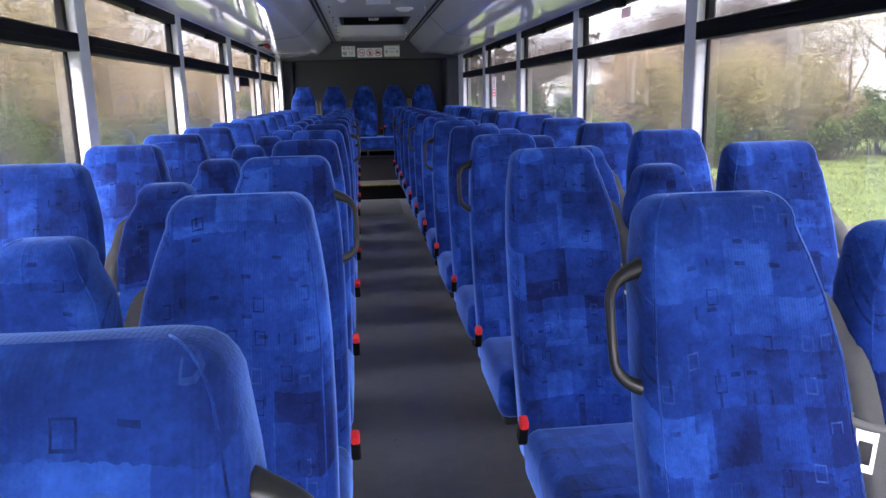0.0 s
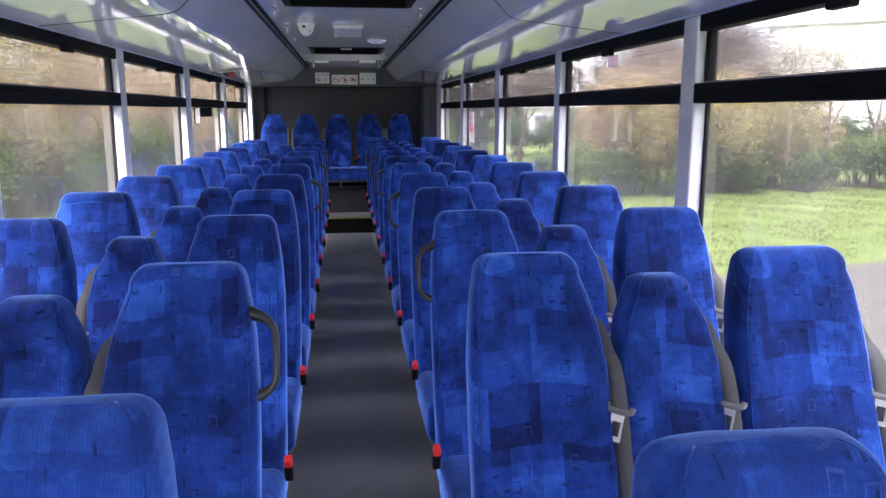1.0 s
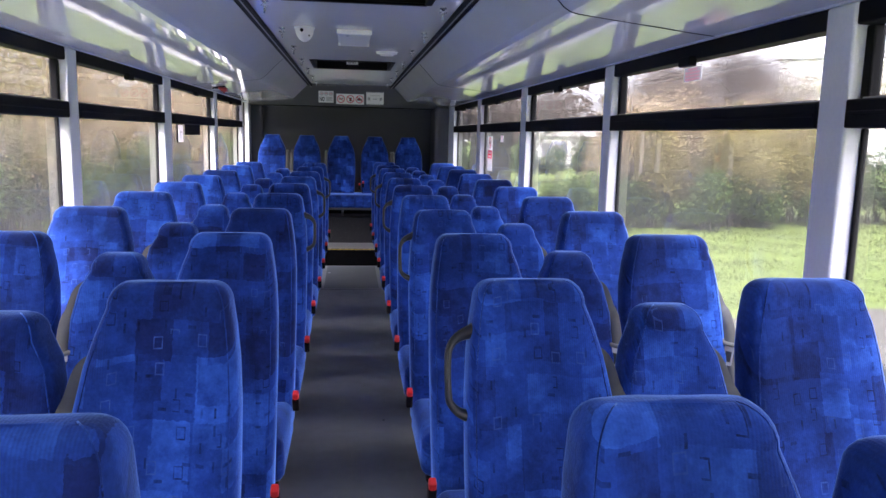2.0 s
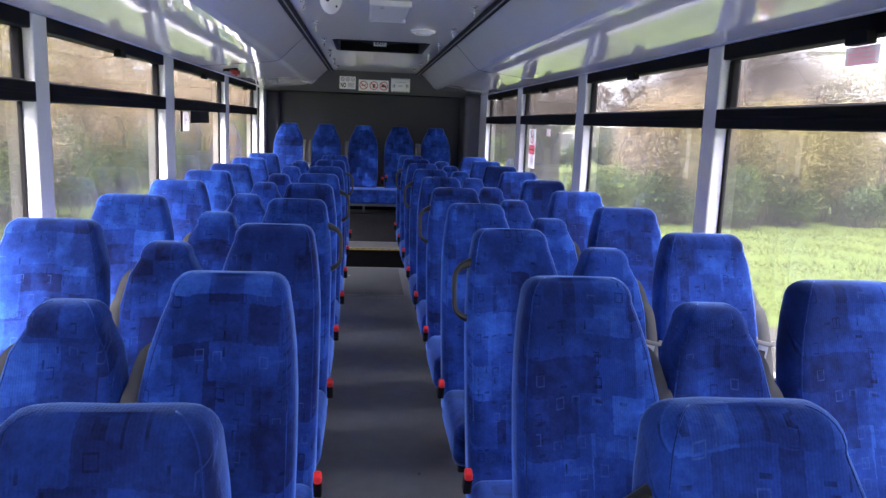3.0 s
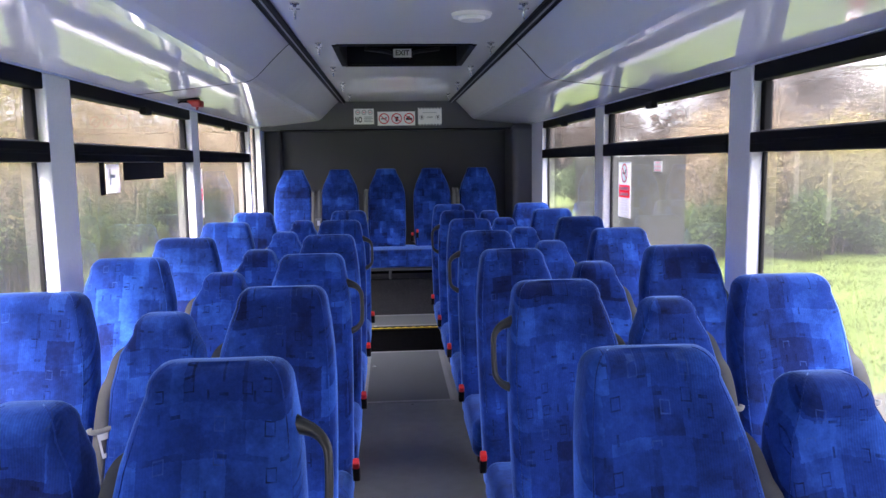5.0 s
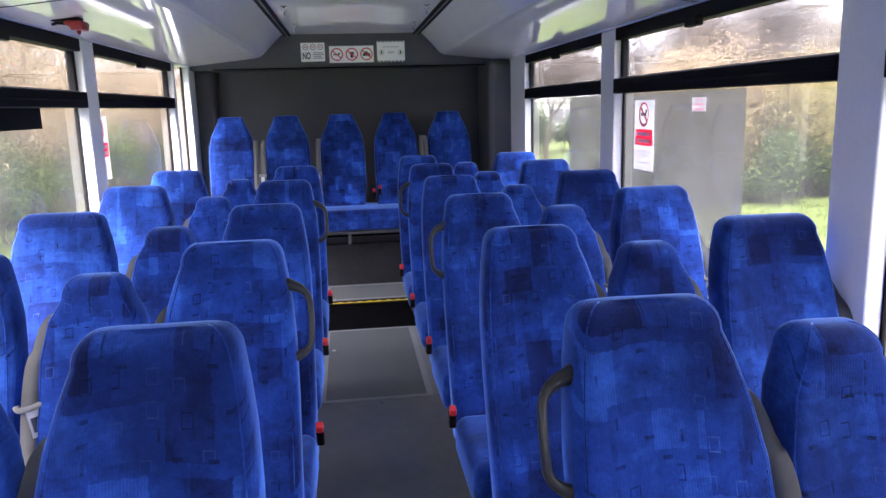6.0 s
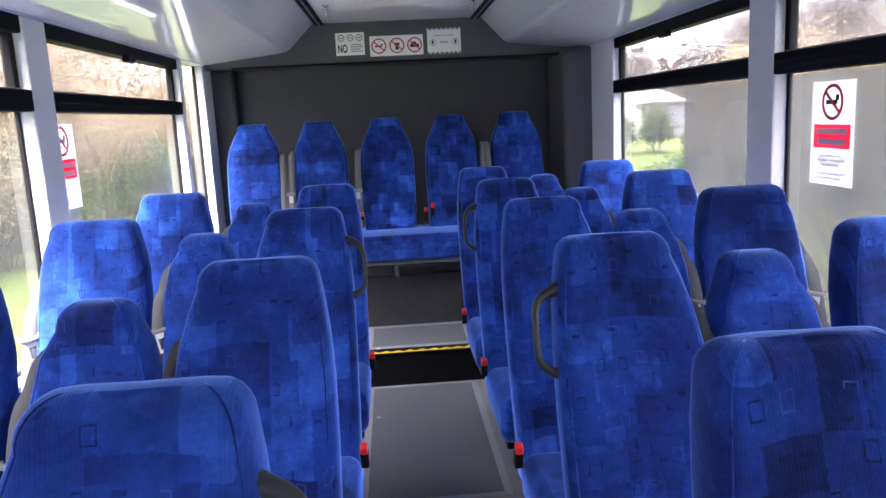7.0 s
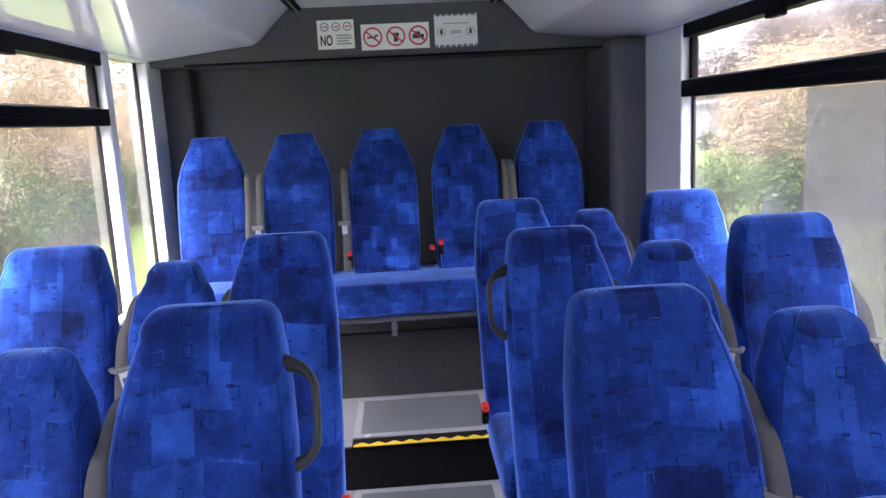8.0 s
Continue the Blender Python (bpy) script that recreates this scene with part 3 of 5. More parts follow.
for sgn in (1, -1):
    prof = [(sgn * (x if i == 0 else x - 0.018 * i / 12 + sgn * XC * i / 12), z) for i, (x, z) in enumerate(PROFILE)]
    for a, b in zip(JOINTS, JOINTS[1:]):
        n_cove += 1
        bm = extrude_profile(prof, a + 0.002, b - 0.002, 0.02, 6)
        structure("coving_%d" % n_cove, bm, M_GLOSS, "glossy white curved coving panel over the windows", "coving", smooth=False)
    for y in JOINTS[1:-1]:
        structure("coving_joint_%d_%d" % (sgn + 1, round(y)), extrude_profile([(x - sgn * 0.0008, z - 0.0012) for x, z in prof], y - 0.0042, y + 0.0042, 0.012), M_BLACK, "thin dark joint between coving panels", "joint")
    xr = prof[-1][0]
    rail = thing("ceiling_rail", "long black ceiling rail with bright strip along the coving", "rail", (0, 0, 0), group="ceiling rails", kind="structure")
    part("channel", box(xr - sgn * 0.012, xr - sgn * 0.048, FRONT, 10.222, CEIL - 0.014, CEIL + 0.01, 0.003), M_BLACK, rail)
    part("bright_strip", box(xr - sgn * 0.026, xr - sgn * 0.032, FRONT, 10.222, CEIL - 0.018, CEIL - 0.012, 0.001), M_ALU, rail)
    part("outer_lip", tube([(xr - sgn * 0.002, FRONT, CEIL - 0.006), (xr - sgn * 0.002, 10.222, CEIL - 0.006)], 0.006, 8), M_BLACK, rail)

HATCHES = [(3.76, 4.47), (7.08, 7.80)]
HX0, HX1 = -0.285, 0.330
ceil = bmesh.new()
ya = FRONT
for h0, h1 in HATCHES + [(REAR, REAR)]:
    box(-0.50, 0.53, ya, h0, CEIL, CEIL + 0.03, bm=ceil)
    if h1 > h0:
        box(-0.50, HX0, h0, h1, CEIL, CEIL + 0.03, bm=ceil)
        box(HX1, 0.53, h0, h1, CEIL, CEIL + 0.03, bm=ceil)
    ya = h1
structure("ceiling", ceil, M_CEILING, "glossy white plastic centre ceiling", "ceiling")
structure("roof", box(-1.27, 1.27, FRONT, 10.62, 2.12, 2.16), M_PILLAR, "light grey outer roof skin", "roof")


def lettering(body, size, m, material, parent, depth=0.001, bold=0.0):
    cu = bpy.data.curves.new("lettering", "FONT")
    cu.body, cu.size, cu.extrude, cu.align_x, cu.align_y, cu.offset = body, size, depth, "CENTER", "CENTER", bold
    tmp = bpy.data.objects.new("lettering", cu)
    me = bpy.data.meshes.new_from_object(tmp)
    bpy.data.objects.remove(tmp)
    bpy.data.curves.remove(cu)
    me.materials.clear()
    me.materials.append(material)
    ob = new("lettering", me)
    ob.parent, ob.matrix_basis = parent, m
    return ob


FACE = Matrix.Rotation(radians(90), 4, "X")  # a flat drawing in x, y set upright to face the front of the coach

for h0, h1 in HATCHES:
    hatch = thing("roof_hatch", "black recessed roof escape hatch with a small exit label", "hatch", (0, 0, 0), group="roof hatches", kind="structure")
    for a, b, c, d in ((HX0, HX1, h0 - 0.02, h0 + 0.012), (HX0, HX1, h1 - 0.012, h1 + 0.02), (HX0 - 0.02, HX0 + 0.012, h0, h1), (HX1 - 0.012, HX1 + 0.02, h0, h1)):
        part("rim", box(a, b, c, d, CEIL - 0.006, CEIL + 0.004, 0.004), M_BLACK, hatch, "black rubber rim")
    for a, b, c, d in ((HX0, HX1, h0, h0 + 0.01), (HX0, HX1, h1 - 0.01, h1), (HX0, HX0 + 0.01, h0 + 0.01, h1 - 0.01), (HX1 - 0.01, HX1, h0 + 0.01, h1 - 0.01)):
        part("shaft_side", box(a, b, c, d, CEIL + 0.004, 2.11), M_BLACK, hatch)
    part("lid", box(HX0 + 0.01, HX1 - 0.01, h0 + 0.01, h1 - 0.01, 2.09, 2.115), M_BLACK, hatch, "black hatch lid")
    xm, yl = (HX0 + HX1) / 2, h1 - 0.10
    part("lever", tube([(xm - 0.20, yl, 2.060), (xm - 0.08, yl - 0.005, 2.045), (xm - 0.05, yl - 0.01, 2.035)], 0.010, 8), M_DARKMETAL, hatch, "black release lever", True)
    part("lever", tube([(xm + 0.20, yl, 2.060), (xm + 0.08, yl - 0.005, 2.045), (xm + 0.05, yl - 0.01, 2.035)], 0.010, 8), M_DARKMETAL, hatch, "black release lever", True)
    plate = part("exit_label", box(xm - 0.048, xm + 0.048, yl - 0.016, yl - 0.012, 2.014, 2.058, 0.001), M_WHITE, hatch, "white label reading EXIT in black capitals")
    lettering("EXIT", 0.036, Matrix.Translation((xm, yl - 0.018, 2.036)) @ FACE, M_SIGNBLACK, plate, 0.0006, 0.0006)

# ---- fittings on the ceiling ----
lamp = thing("ceiling_lamp", "rectangular white ceiling lamp with milky diffuser", "lamp", (0.026, 5.62, CEIL))
part("housing", box(-0.092, 0.092, -0.27, 0.27, -0.010, 0.0, 0.003), M_PILLAR, lamp)
part("diffuser", box(-0.080, 0.080, -0.255, 0.255, -0.024, -0.010, 0.006, 3), M_DIFFUSER, lamp, "milky plastic diffuser")
part("end_cap", box(-0.094, 0.094, -0.280, -0.262, -0.024, 0.0, 0.004), M_WHITE, lamp, "white end cap")
part("end_cap", box(-0.094, 0.094, 0.262, 0.280, -0.024, 0.0, 0.004), M_WHITE, lamp, "white end cap")

dome = thing("dome_camera", "white dome camera on the ceiling", "camera", (-0.236, 5.32, CEIL))
bm = bmesh.new()
bmesh.ops.create_uvsphere(bm, u_segments=28, v_segments=16, radius=0.05, matrix=Matrix.Diagonal((1, 1, 1.5, 1)))
bmesh.ops.delete(bm, geom=[v for v in bm.verts if v.co.z > 0.004], context="VERTS")
part("shell", bm, M_WHITE, dome, smooth=True)
part("lens", disc(0.009, 0.008, 16, Matrix.Translation((-0.012, -0.046, -0.020)) @ Matrix.Rotation(radians(80), 4, "X")), M_BLACK, dome, "small black lens")
part("base_ring", disc(0.054, 0.008, 28, Matrix.Translation((0, 0, -0.003))), M_WHITE, dome)
part("screw", disc(0.004, 0.004, 10, Matrix.Translation((0.026, -0.034, -0.046)) @ Matrix.Rotation(radians(60), 4, "X")), M_BLACK, dome)

vent = thing("round_ceiling_vent", "round white ceiling vent", "vent", (0.25, 6.38, CEIL))
part("rim", disc(0.068, 0.014, 36, Matrix.Translation((0, 0, -0.006)), 0.074), M_WHITE, vent)
part("cap", disc(0.044, 0.012, 36, Matrix.Translation((0, 0, -0.018)), 0.050), M_WHITE, vent)

hook = thing("ceiling_stud", "small polished steel stud hanging from the ceiling", "stud", (-0.356, 5.36, CEIL), group="ceiling studs")
part("flange", disc(0.016, 0.005, 20, Matrix.Translation((0, 0, -0.0025))), M_STUD, hook, smooth=False)
part("stem", disc(0.0035, 0.050, 14, Matrix.Translation((0, 0, -0.029)), 0.0075), M_STUD, hook, smooth=True)
part("cross_pin", tube([(-0.017, 0, -0.020), (0.017, 0, -0.020)], 0.0032, 8), M_STUD, hook, smooth=True)
for k in range(-6, 6):
    for x in (-0.356, 0.405):
        y = 5.36 + 0.83 * k
        if (k, x) != (0, -0.356) and y < 10.1:
            copy_thing(hook, Matrix.Translation((x, y, CEIL)))

grille = thing("air_grille", "row of narrow air slots in the white coving", "grille", (0, 0, 0), kind="structure")
slope = Matrix.Translation((0.640 - 0.72 * 0.110 - 0.009 + XC, 0, 1.866 + 0.72 * 0.116)) @ Matrix.Rotation(radians(46.5), 4, "Y")
bm = bmesh.new()
for k in range(92):
    y = 4.22 + k * 0.0125
    box(-0.024, 0.024, y, y + 0.0050, -0.004, 0.0015, bm=bm)
bm.transform(slope)
part("slot_row", bm, M_SIGNGREY, grille, "dark narrow slots")

hammer = thing("emergency_hammer", "small red emergency hammer hanging under the white coving", "hammer", (-1.005, 7.42, 1.7905))
part("holder", box(-0.075, 0.022, -0.020, 0.030, -0.014, 0.0, 0.003), M_BLACK, hammer, "black plastic holder")
head = box(-0.030, 0.036, -0.034, 0.052, -0.046, -0.012, 0.010, 3)
for v in head.verts:
    if v.co.z < -0.03:
        v.co.x = v.co.x * 0.72 + 0.010
        v.co.y *= 0.8
part("head", head, M_HAMMER, hammer, "red hammer head", True)
part("point", disc(0.005, 0.016, 12, Matrix.Translation((0.012, 0.0, -0.052)), 0.008), M_HAMMER, hammer, smooth=True)
part("grip", tube([(-0.030, 0.0, -0.020), (-0.060, 0.0, -0.018), (-0.078, 0.0, -0.024)], [0.006, 0.006, 0.005], 10), M_BLACK, hammer, "black grip", True)

# ---- rear bulkhead ----
structure("wall_rear", box(-1.25, 1.25, 10.56, 10.62, 0.0, 2.12), M_CHARCOAL, "dark charcoal rear wall panel behind the bench", "wall")
structure("rear_lintel", box(-1.18, 1.20, REAR, 10.60, 1.748, 2.12, 0.004), M_CHARCOAL, "dark charcoal header board above the rear recess", "wall")
structure("rear_ledge", box(-1.0, 1.02, REAR - 0.010, REAR + 0.02, 1.742, 1.752, 0.003), M_BLACK, "thin black edge under the rear header", "trim")
# the columns differ by shade and window light put into their colours
structure("rear_column_left", box(-1.20, -1.025, 10.385, 10.56, STEP_Z, 1.760, 0.030, 4), M_SHADEDTRIM, "boxed column at the rear corner, dark charcoal with shade in its colour", "column")
structure("rear_column_right", box(1.000, 1.22, 10.05, 10.56, STEP_Z, 1.775, 0.055, 6), M_COLUMN, "boxed column at the rear corner, mid grey with window light in its colour", "column")
# unseen coach front: opening kept small to limit daylight on the front seats
structure("wall_front", box(-1.27, 1.27, FRONT - 0.06, FRONT, 0.0, 0.95), M_LOWER, "plain grey lower wall at the unseen coach front", "wall")
structure("header_front", box(-1.27, 1.27, FRONT - 0.06, FRONT, 1.70, 2.16), M_LOWER, "plain grey header above the unseen windscreen", "wall")
structure("windscreen_post_1", box(-1.27, -1.15, FRONT - 0.06, FRONT, 0.95, 1.70), M_PILLAR, "plain grey front corner post", "post")
structure("windscreen_post_2", box(1.15, 1.27, FRONT - 0.06, FRONT, 0.95, 1.70), M_PILLAR, "plain grey front corner post", "post")


# ---- signs ----
def annulus(r0, r1, depth, m, segs=36):
    bm = bmesh.new()
    ring = []
    for k in range(segs):
        a = k * math.tau / segs
        c, s = math.cos(a), math.sin(a)
        ring.append([bm.verts.new(m @ Vector((r * c, r * s, z))) for r, z in ((r0, 0), (r1, 0), (r1, depth), (r0, depth))])
    for k in range(segs):
        a, b = ring[k], ring[(k + 1) % segs]
        for i in range(4):
            bm.faces.new((a[i], b[i], b[(i + 1) % 4], a[(i + 1) % 4]))
    bmesh.ops.recalc_face_normals(bm, faces=bm.faces[:])
    return bm


def flat(x0, x1, y0, y1, z0, z1, m):
    bm = box(x0, x1, y0, y1, z0, z1)
    bm.transform(m)
    return bm


def prohibition(parent, cx, cy, r, m, picture, red=M_SIGNRED):
    """A red ring with a slash over small black bars."""
    at = m @ Matrix.Translation((cx, cy, 0))
    part("red_ring", annulus(r * 0.82, r, 0.0012, at), red, parent)
    for x0, x1, y0, y1 in picture:
        part("pictogram", flat(x0 * r, x1 * r, y0 * r, y1 * r, 0, 0.0008, at), M_SIGNBLACK, parent)
    part("red_slash", flat(-0.82 * r, 0.82 * r, -0.085 * r, 0.085 * r, 0, 0.0014, at @ Matrix.Rotation(radians(-40), 4, "Z")), red, parent)



s1 = thing("notice_sign", "white notice sign with black word NO and small print", "sign", (-0.276, REAR - 0.003, 1.860))
part("plate", flat(-0.087, 0.087, -0.067, 0.067, -0.002, 0.001, FACE), M_WHITE, s1)
for x in (-0.052, 0.002, 0.056):
    part("grey_ring", annulus(0.015, 0.021, 0.001, FACE @ Matrix.Translation((x, 0.036, 0.001))), M_SIGNGREY, s1)
    part("pictogram", flat(x - 0.010, x + 0.010, 0.033, 0.039, 0.001, 0.0018, FACE), M_SIGNRED, s1)
lettering("NO", 0.066, FACE @ Matrix.Translation((-0.046, -0.029, 0.0018)) @ Matrix.Diagonal((0.56, 1, 1, 1)), M_SIGNBLACK, s1, 0.0006, 0.002)
for k, w in enumerate((0.070, 0.076, 0.060, 0.074)):
    part("print_line", flat(0.002, 0.002 + w, -0.008 - k * 0.013, -0.002 - k * 0.013, 0.001, 0.0016, FACE), M_SIGNGREY, s1)

s2 = thing("prohibition_sign", "white sign with three red prohibition circles", "sign", (0.006, REAR - 0.003, 1.840))
part("plate", flat(-0.163, 0.163, -0.060, 0.060, -0.002, 0.001, FACE), M_WHITE, s2)
PICS = ([(-0.55, 0.35, -0.12, 0.06), (0.25, 0.55, 0.06, 0.25)], [(-0.22, 0.22, -0.55, 0.15), (-0.35, 0.35, 0.0, 0.35)], [(-0.6, 0.6, -0.3, 0.12), (-0.4, 0.2, 0.12, 0.4)])
for x, pic in zip((-0.108, 0.002, 0.110), PICS):
    prohibition(s2, x, 0, 0.046, FACE @ Matrix.Translation((0, 0, 0.001)), pic)

s3 = thing("belt_sign", "white sign with serrated edges and two small pictograms", "sign", (0.298, REAR - 0.003, 1.856))
part("plate", flat(-0.103, 0.103, -0.068, 0.068, -0.002, 0.001, FACE), M_WHITE, s3)
for k in range(15):
    x = -0.099 + k * 0.0141
    part("edge_tooth", flat(x - 0.0035, x + 0.0035, -0.078, -0.064, -0.001, 0.0016, FACE), M_WHITE if k % 2 else M_SIGNGREY, s3)
    part("edge_tooth", flat(x - 0.0035, x + 0.0035, 0.064, 0.076, -0.001, 0.0016, FACE), M_SIGNGREY if k % 2 else M_WHITE, s3)
for x in (-0.070, 0.070):
    part("pictogram_ring", annulus(0.017, 0.020, 0.001, FACE @ Matrix.Translation((x, -0.008, 0.001))), M_SIGNGREY, s3)
    part("pictogram", flat(x - 0.006, x + 0.006, -0.018, 0.004, 0.001, 0.0018, FACE), M_SIGNBLACK, s3)
for k, (w, y) in enumerate(((0.120, 0.030), (0.05, -0.006), (0.05, -0.014))):
    part("print_line", flat(-w / 2, w / 2, y, y + 0.004, 0.001, 0.0016, FACE), M_SIGNGREY, s3)


def smoking_notice(sgn, y, z):
    """An adhesive notice on the inside of a window, seen from the aisle."""
    t = thing("no_smoking_notice", "white window sticker with red no-smoking circle and red text box", "sign", Matrix.Translation((sgn * (PANE - 0.003), y, z)), group="window notices")
    m = Matrix.Rotation(radians(-90 * sgn), 4, "Z") @ FACE
    for x0, x1, y0, y1 in ((-0.105, 0.105, 0.026, 0.150), (-0.105, 0.105, -0.150, -0.042), (-0.105, -0.090, -0.042, 0.026), (0.090, 0.105, -0.042, 0.026)):
        part("sheet", flat(x0, x1, y0, y1, -0.001, 0.0005, m), M_PAPER, t)
    prohibition(t, 0, 0.090, 0.052, m @ Matrix.Translation((0, 0, 0.0006)), [(-0.6, 0.45, -0.12, 0.12), (0.3, 0.6, 0.1, 0.4)], M_PAPERRED)
    part("red_box", flat(-0.090, 0.090, -0.042, 0.026, -0.001, 0.0008, m), M_PAPERRED, t)
    for k, w in enumerate((0.150, 0.138)):
        part("print_line", flat(-w / 2, w / 2, -0.002 - k * 0.030, 0.015 - k * 0.030, 0.0014, 0.0018, m), M_PAPERPALE, t)
    for k, w in enumerate((0.12, 0.15, 0.09, 0.0, 0.14, 0.11)):
        if w:
            part("print_line", flat(-w / 2, w / 2, -0.068 - k * 0.013, -0.062 - k * 0.013, 0.0012, 0.0014, m), M_SIGNPALE, t)


smoking_notice(1, 7.62, 1.295)
smoking_notice(-1, 8.235, 1.290)
WALL_L = Matrix.Rotation(radians(90), 4, "Z") @ FACE
board = thing("window_sticker", "dark rectangular sticker and white label on the window glass", "sticker", (-(PANE - 0.003), 7.27, 1.436))
part("dark_panel", flat(-0.29, 0.29, -0.036, 0.042, -0.001, 0.0006, WALL_L), M_BLACK, board)
part("dark_strip", flat(-0.56, -0.505, -0.090, 0.042, -0.001, 0.0006, WALL_L), M_BLACK, board)
part("white_label", flat(-0.490, -0.34, -0.085, 0.036, -0.001, 0.0006, WALL_L), M_PAPER, board, "white label with dark marks")
part("mark", flat(-0.455, -0.44, -0.05, 0.015, 0.0006, 0.001, WALL_L), M_SIGNGREY, board)
part("mark", flat(-0.44, -0.39, -0.022, -0.008, 0.0006, 0.001, WALL_L), M_SIGNGREY, board)

for y0, y1 in ((6.81, 7.866), (8.054, 8.745)):
    film = thing("window_film", "grey see-through film on part of the window glass", "film", (PANE + 0.009, 0, 0), group="window films")
    sheet = part("sheet", box(-0.001, 0.001, y0, y1, SILL + 0.01, BAR0 - 0.004), M_FILM, film)
    sheet.visible_shadow = False


def pane_label(sgn, y, z, w, h, lines, label):
    """A small printed sticker on the inside of the glass."""
    t = thing("pane_sticker", label, "sticker", (sgn * (PANE - 0.003), y, z), group="pane stickers")
    m = Matrix.Rotation(radians(-90 * sgn), 4, "Z") @ FACE
    part("sheet", flat(-w / 2, w / 2, -h / 2, h / 2, -0.001, 0.0005, m), M_PAPER, t)
    for k in range(lines):
        zl = h * (0.36 - 0.72 * k / (lines - 1))
        wl = w * (0.26 if k == 0 else 0.42)
        part("print_line", flat(-wl, wl, zl - 0.004, zl + 0.004, 0.0012, 0.0014, m), M_PAPERPINK, t)


pane_label(1, 7.115, 1.424, 0.105, 0.050, 3, "small white sticker with red print on the glass")
pane_label(1, 3.775, 1.675, 0.135, 0.048, 4, "small white sticker with red print lines on the top light")


# ---- seats ----
def loft(levels, n=36, power=4.0, hollow=0.0):
    """A cushion from stacked rounded sections: (z, middle x, half width, front y, back y) for each level."""
    bm = bmesh.new()
    rings = []
    for z, cx, hw, yf, yb in levels:
        cy, hd = (yf + yb) / 2, abs(yb - yf) / 2
        ring = []
        for k in range(n):
            a = math.tau * k / n
            c, s = math.cos(a), math.sin(a)
            x = math.copysign(abs(c) ** (2 / power), c)
            y = math.copysign(abs(s) ** (2 / power), s)
            dip = hollow * (1 - min(1, (x / 0.85) ** 2)) if y < 0 and hw > 0.08 else 0
            p = Vector((cx + hw * x, cy + hd * y + dip, z))
            p.y += 0.0045 * noise.noise(p * 9.0) + 0.002 * noise.noise(p * 24.0)
            ring.append(bm.verts.new(p))
        rings.append(ring)
    for r, s in zip(rings, rings[1:]):
        for k in range(n):
            bm.faces.new((r[k], r[(k + 1) % n], s[(k + 1) % n], s[k]))
    bm.faces.new(rings[0][::-1])
    bm.faces.new(rings[-1])
    seam = {k: [r[k].co.copy() for r in rings] for k in range(n)}
    return bm, seam


def back_levels(outline, slope, top, thick, tip):
    """Sections of a backrest. outline: (z, left edge, right edge) from below up; slope(z): its front."""
    out = []
    for z, xl, xr in outline:
        out.append((z, (xl + xr) / 2, (xr - xl) / 2, slope(z), slope(z) + thick))
    z0, cx, hw, yf, yb = out[-1]
    for k in range(1, 7):
        a = k / 6 * math.pi / 2
        drop = 1 - math.cos(a)
        out.append((z0 + (top - z0) * math.sin(a), cx, hw - tip * drop, yf + (yb - yf) * 0.42 * drop, yb - (yb - yf) * 0.42 * drop))
    return out


def seat_slope(z):
    """The front of a backrest over its height: leaning, with a slight hollow at the waist."""
    pts = [(0.40, -0.335), (0.55, -0.275), (0.70, -0.215), (0.85, -0.160), (1.00, -0.105), (1.10, -0.068), (1.16, -0.050)]
    for (a, ya), (b, yb) in zip(pts, pts[1:]):
        if z <= b:
            return ya + (yb - ya) * (z - a) / (b - a)
    return pts[-1][1]


def ribbon(points, width, thick, across):
    """A strap: points along it, width across."""
    bm = bmesh.new()
    across = Vector(across).normalized()
    rows = []
    pts = [Vector(p) for p in points]
    for i, p in enumerate(pts):
        way = (pts[min(i + 1, len(pts) - 1)] - pts[max(i - 1, 0)]).normalized()
        side = (across - way * across.dot(way)).normalized()
        nrm = way.cross(side)
        rows.append([bm.verts.new(p + side * a * width / 2 + nrm * b * thick / 2) for a, b in ((-1, -1), (1, -1), (1, 1), (-1, 1))])
    for r, s in zip(rows, rows[1:]):
        for k in range(4):
            bm.faces.new((r[k], r[(k + 1) % 4], s[(k + 1) % 4], s[k]))
    bm.faces.new(rows[0][::-1])
    bm.faces.new(rows[-1])
    bmesh.ops.recalc_face_normals(bm, faces=bm.faces[:])
    return bm


def smooth_path(points, n=6):
    """A smooth line through points."""
    pts = [Vector(p) for p in points]
    pts = [2 * pts[0] - pts[1]] + pts + [2 * pts[-1] - pts[-2]]
    out = []
    for a, b, c, d in zip(pts, pts[1:], pts[2:], pts[3:]):
        for k in range(n):
            t = k / n
            out.append(0.5 * (2 * b + (c - a) * t + (2 * a - 5 * b + 4 * c - d) * t * t + (3 * b - a - 3 * c + d) * t ** 3))
    return out + [pts[-2]]


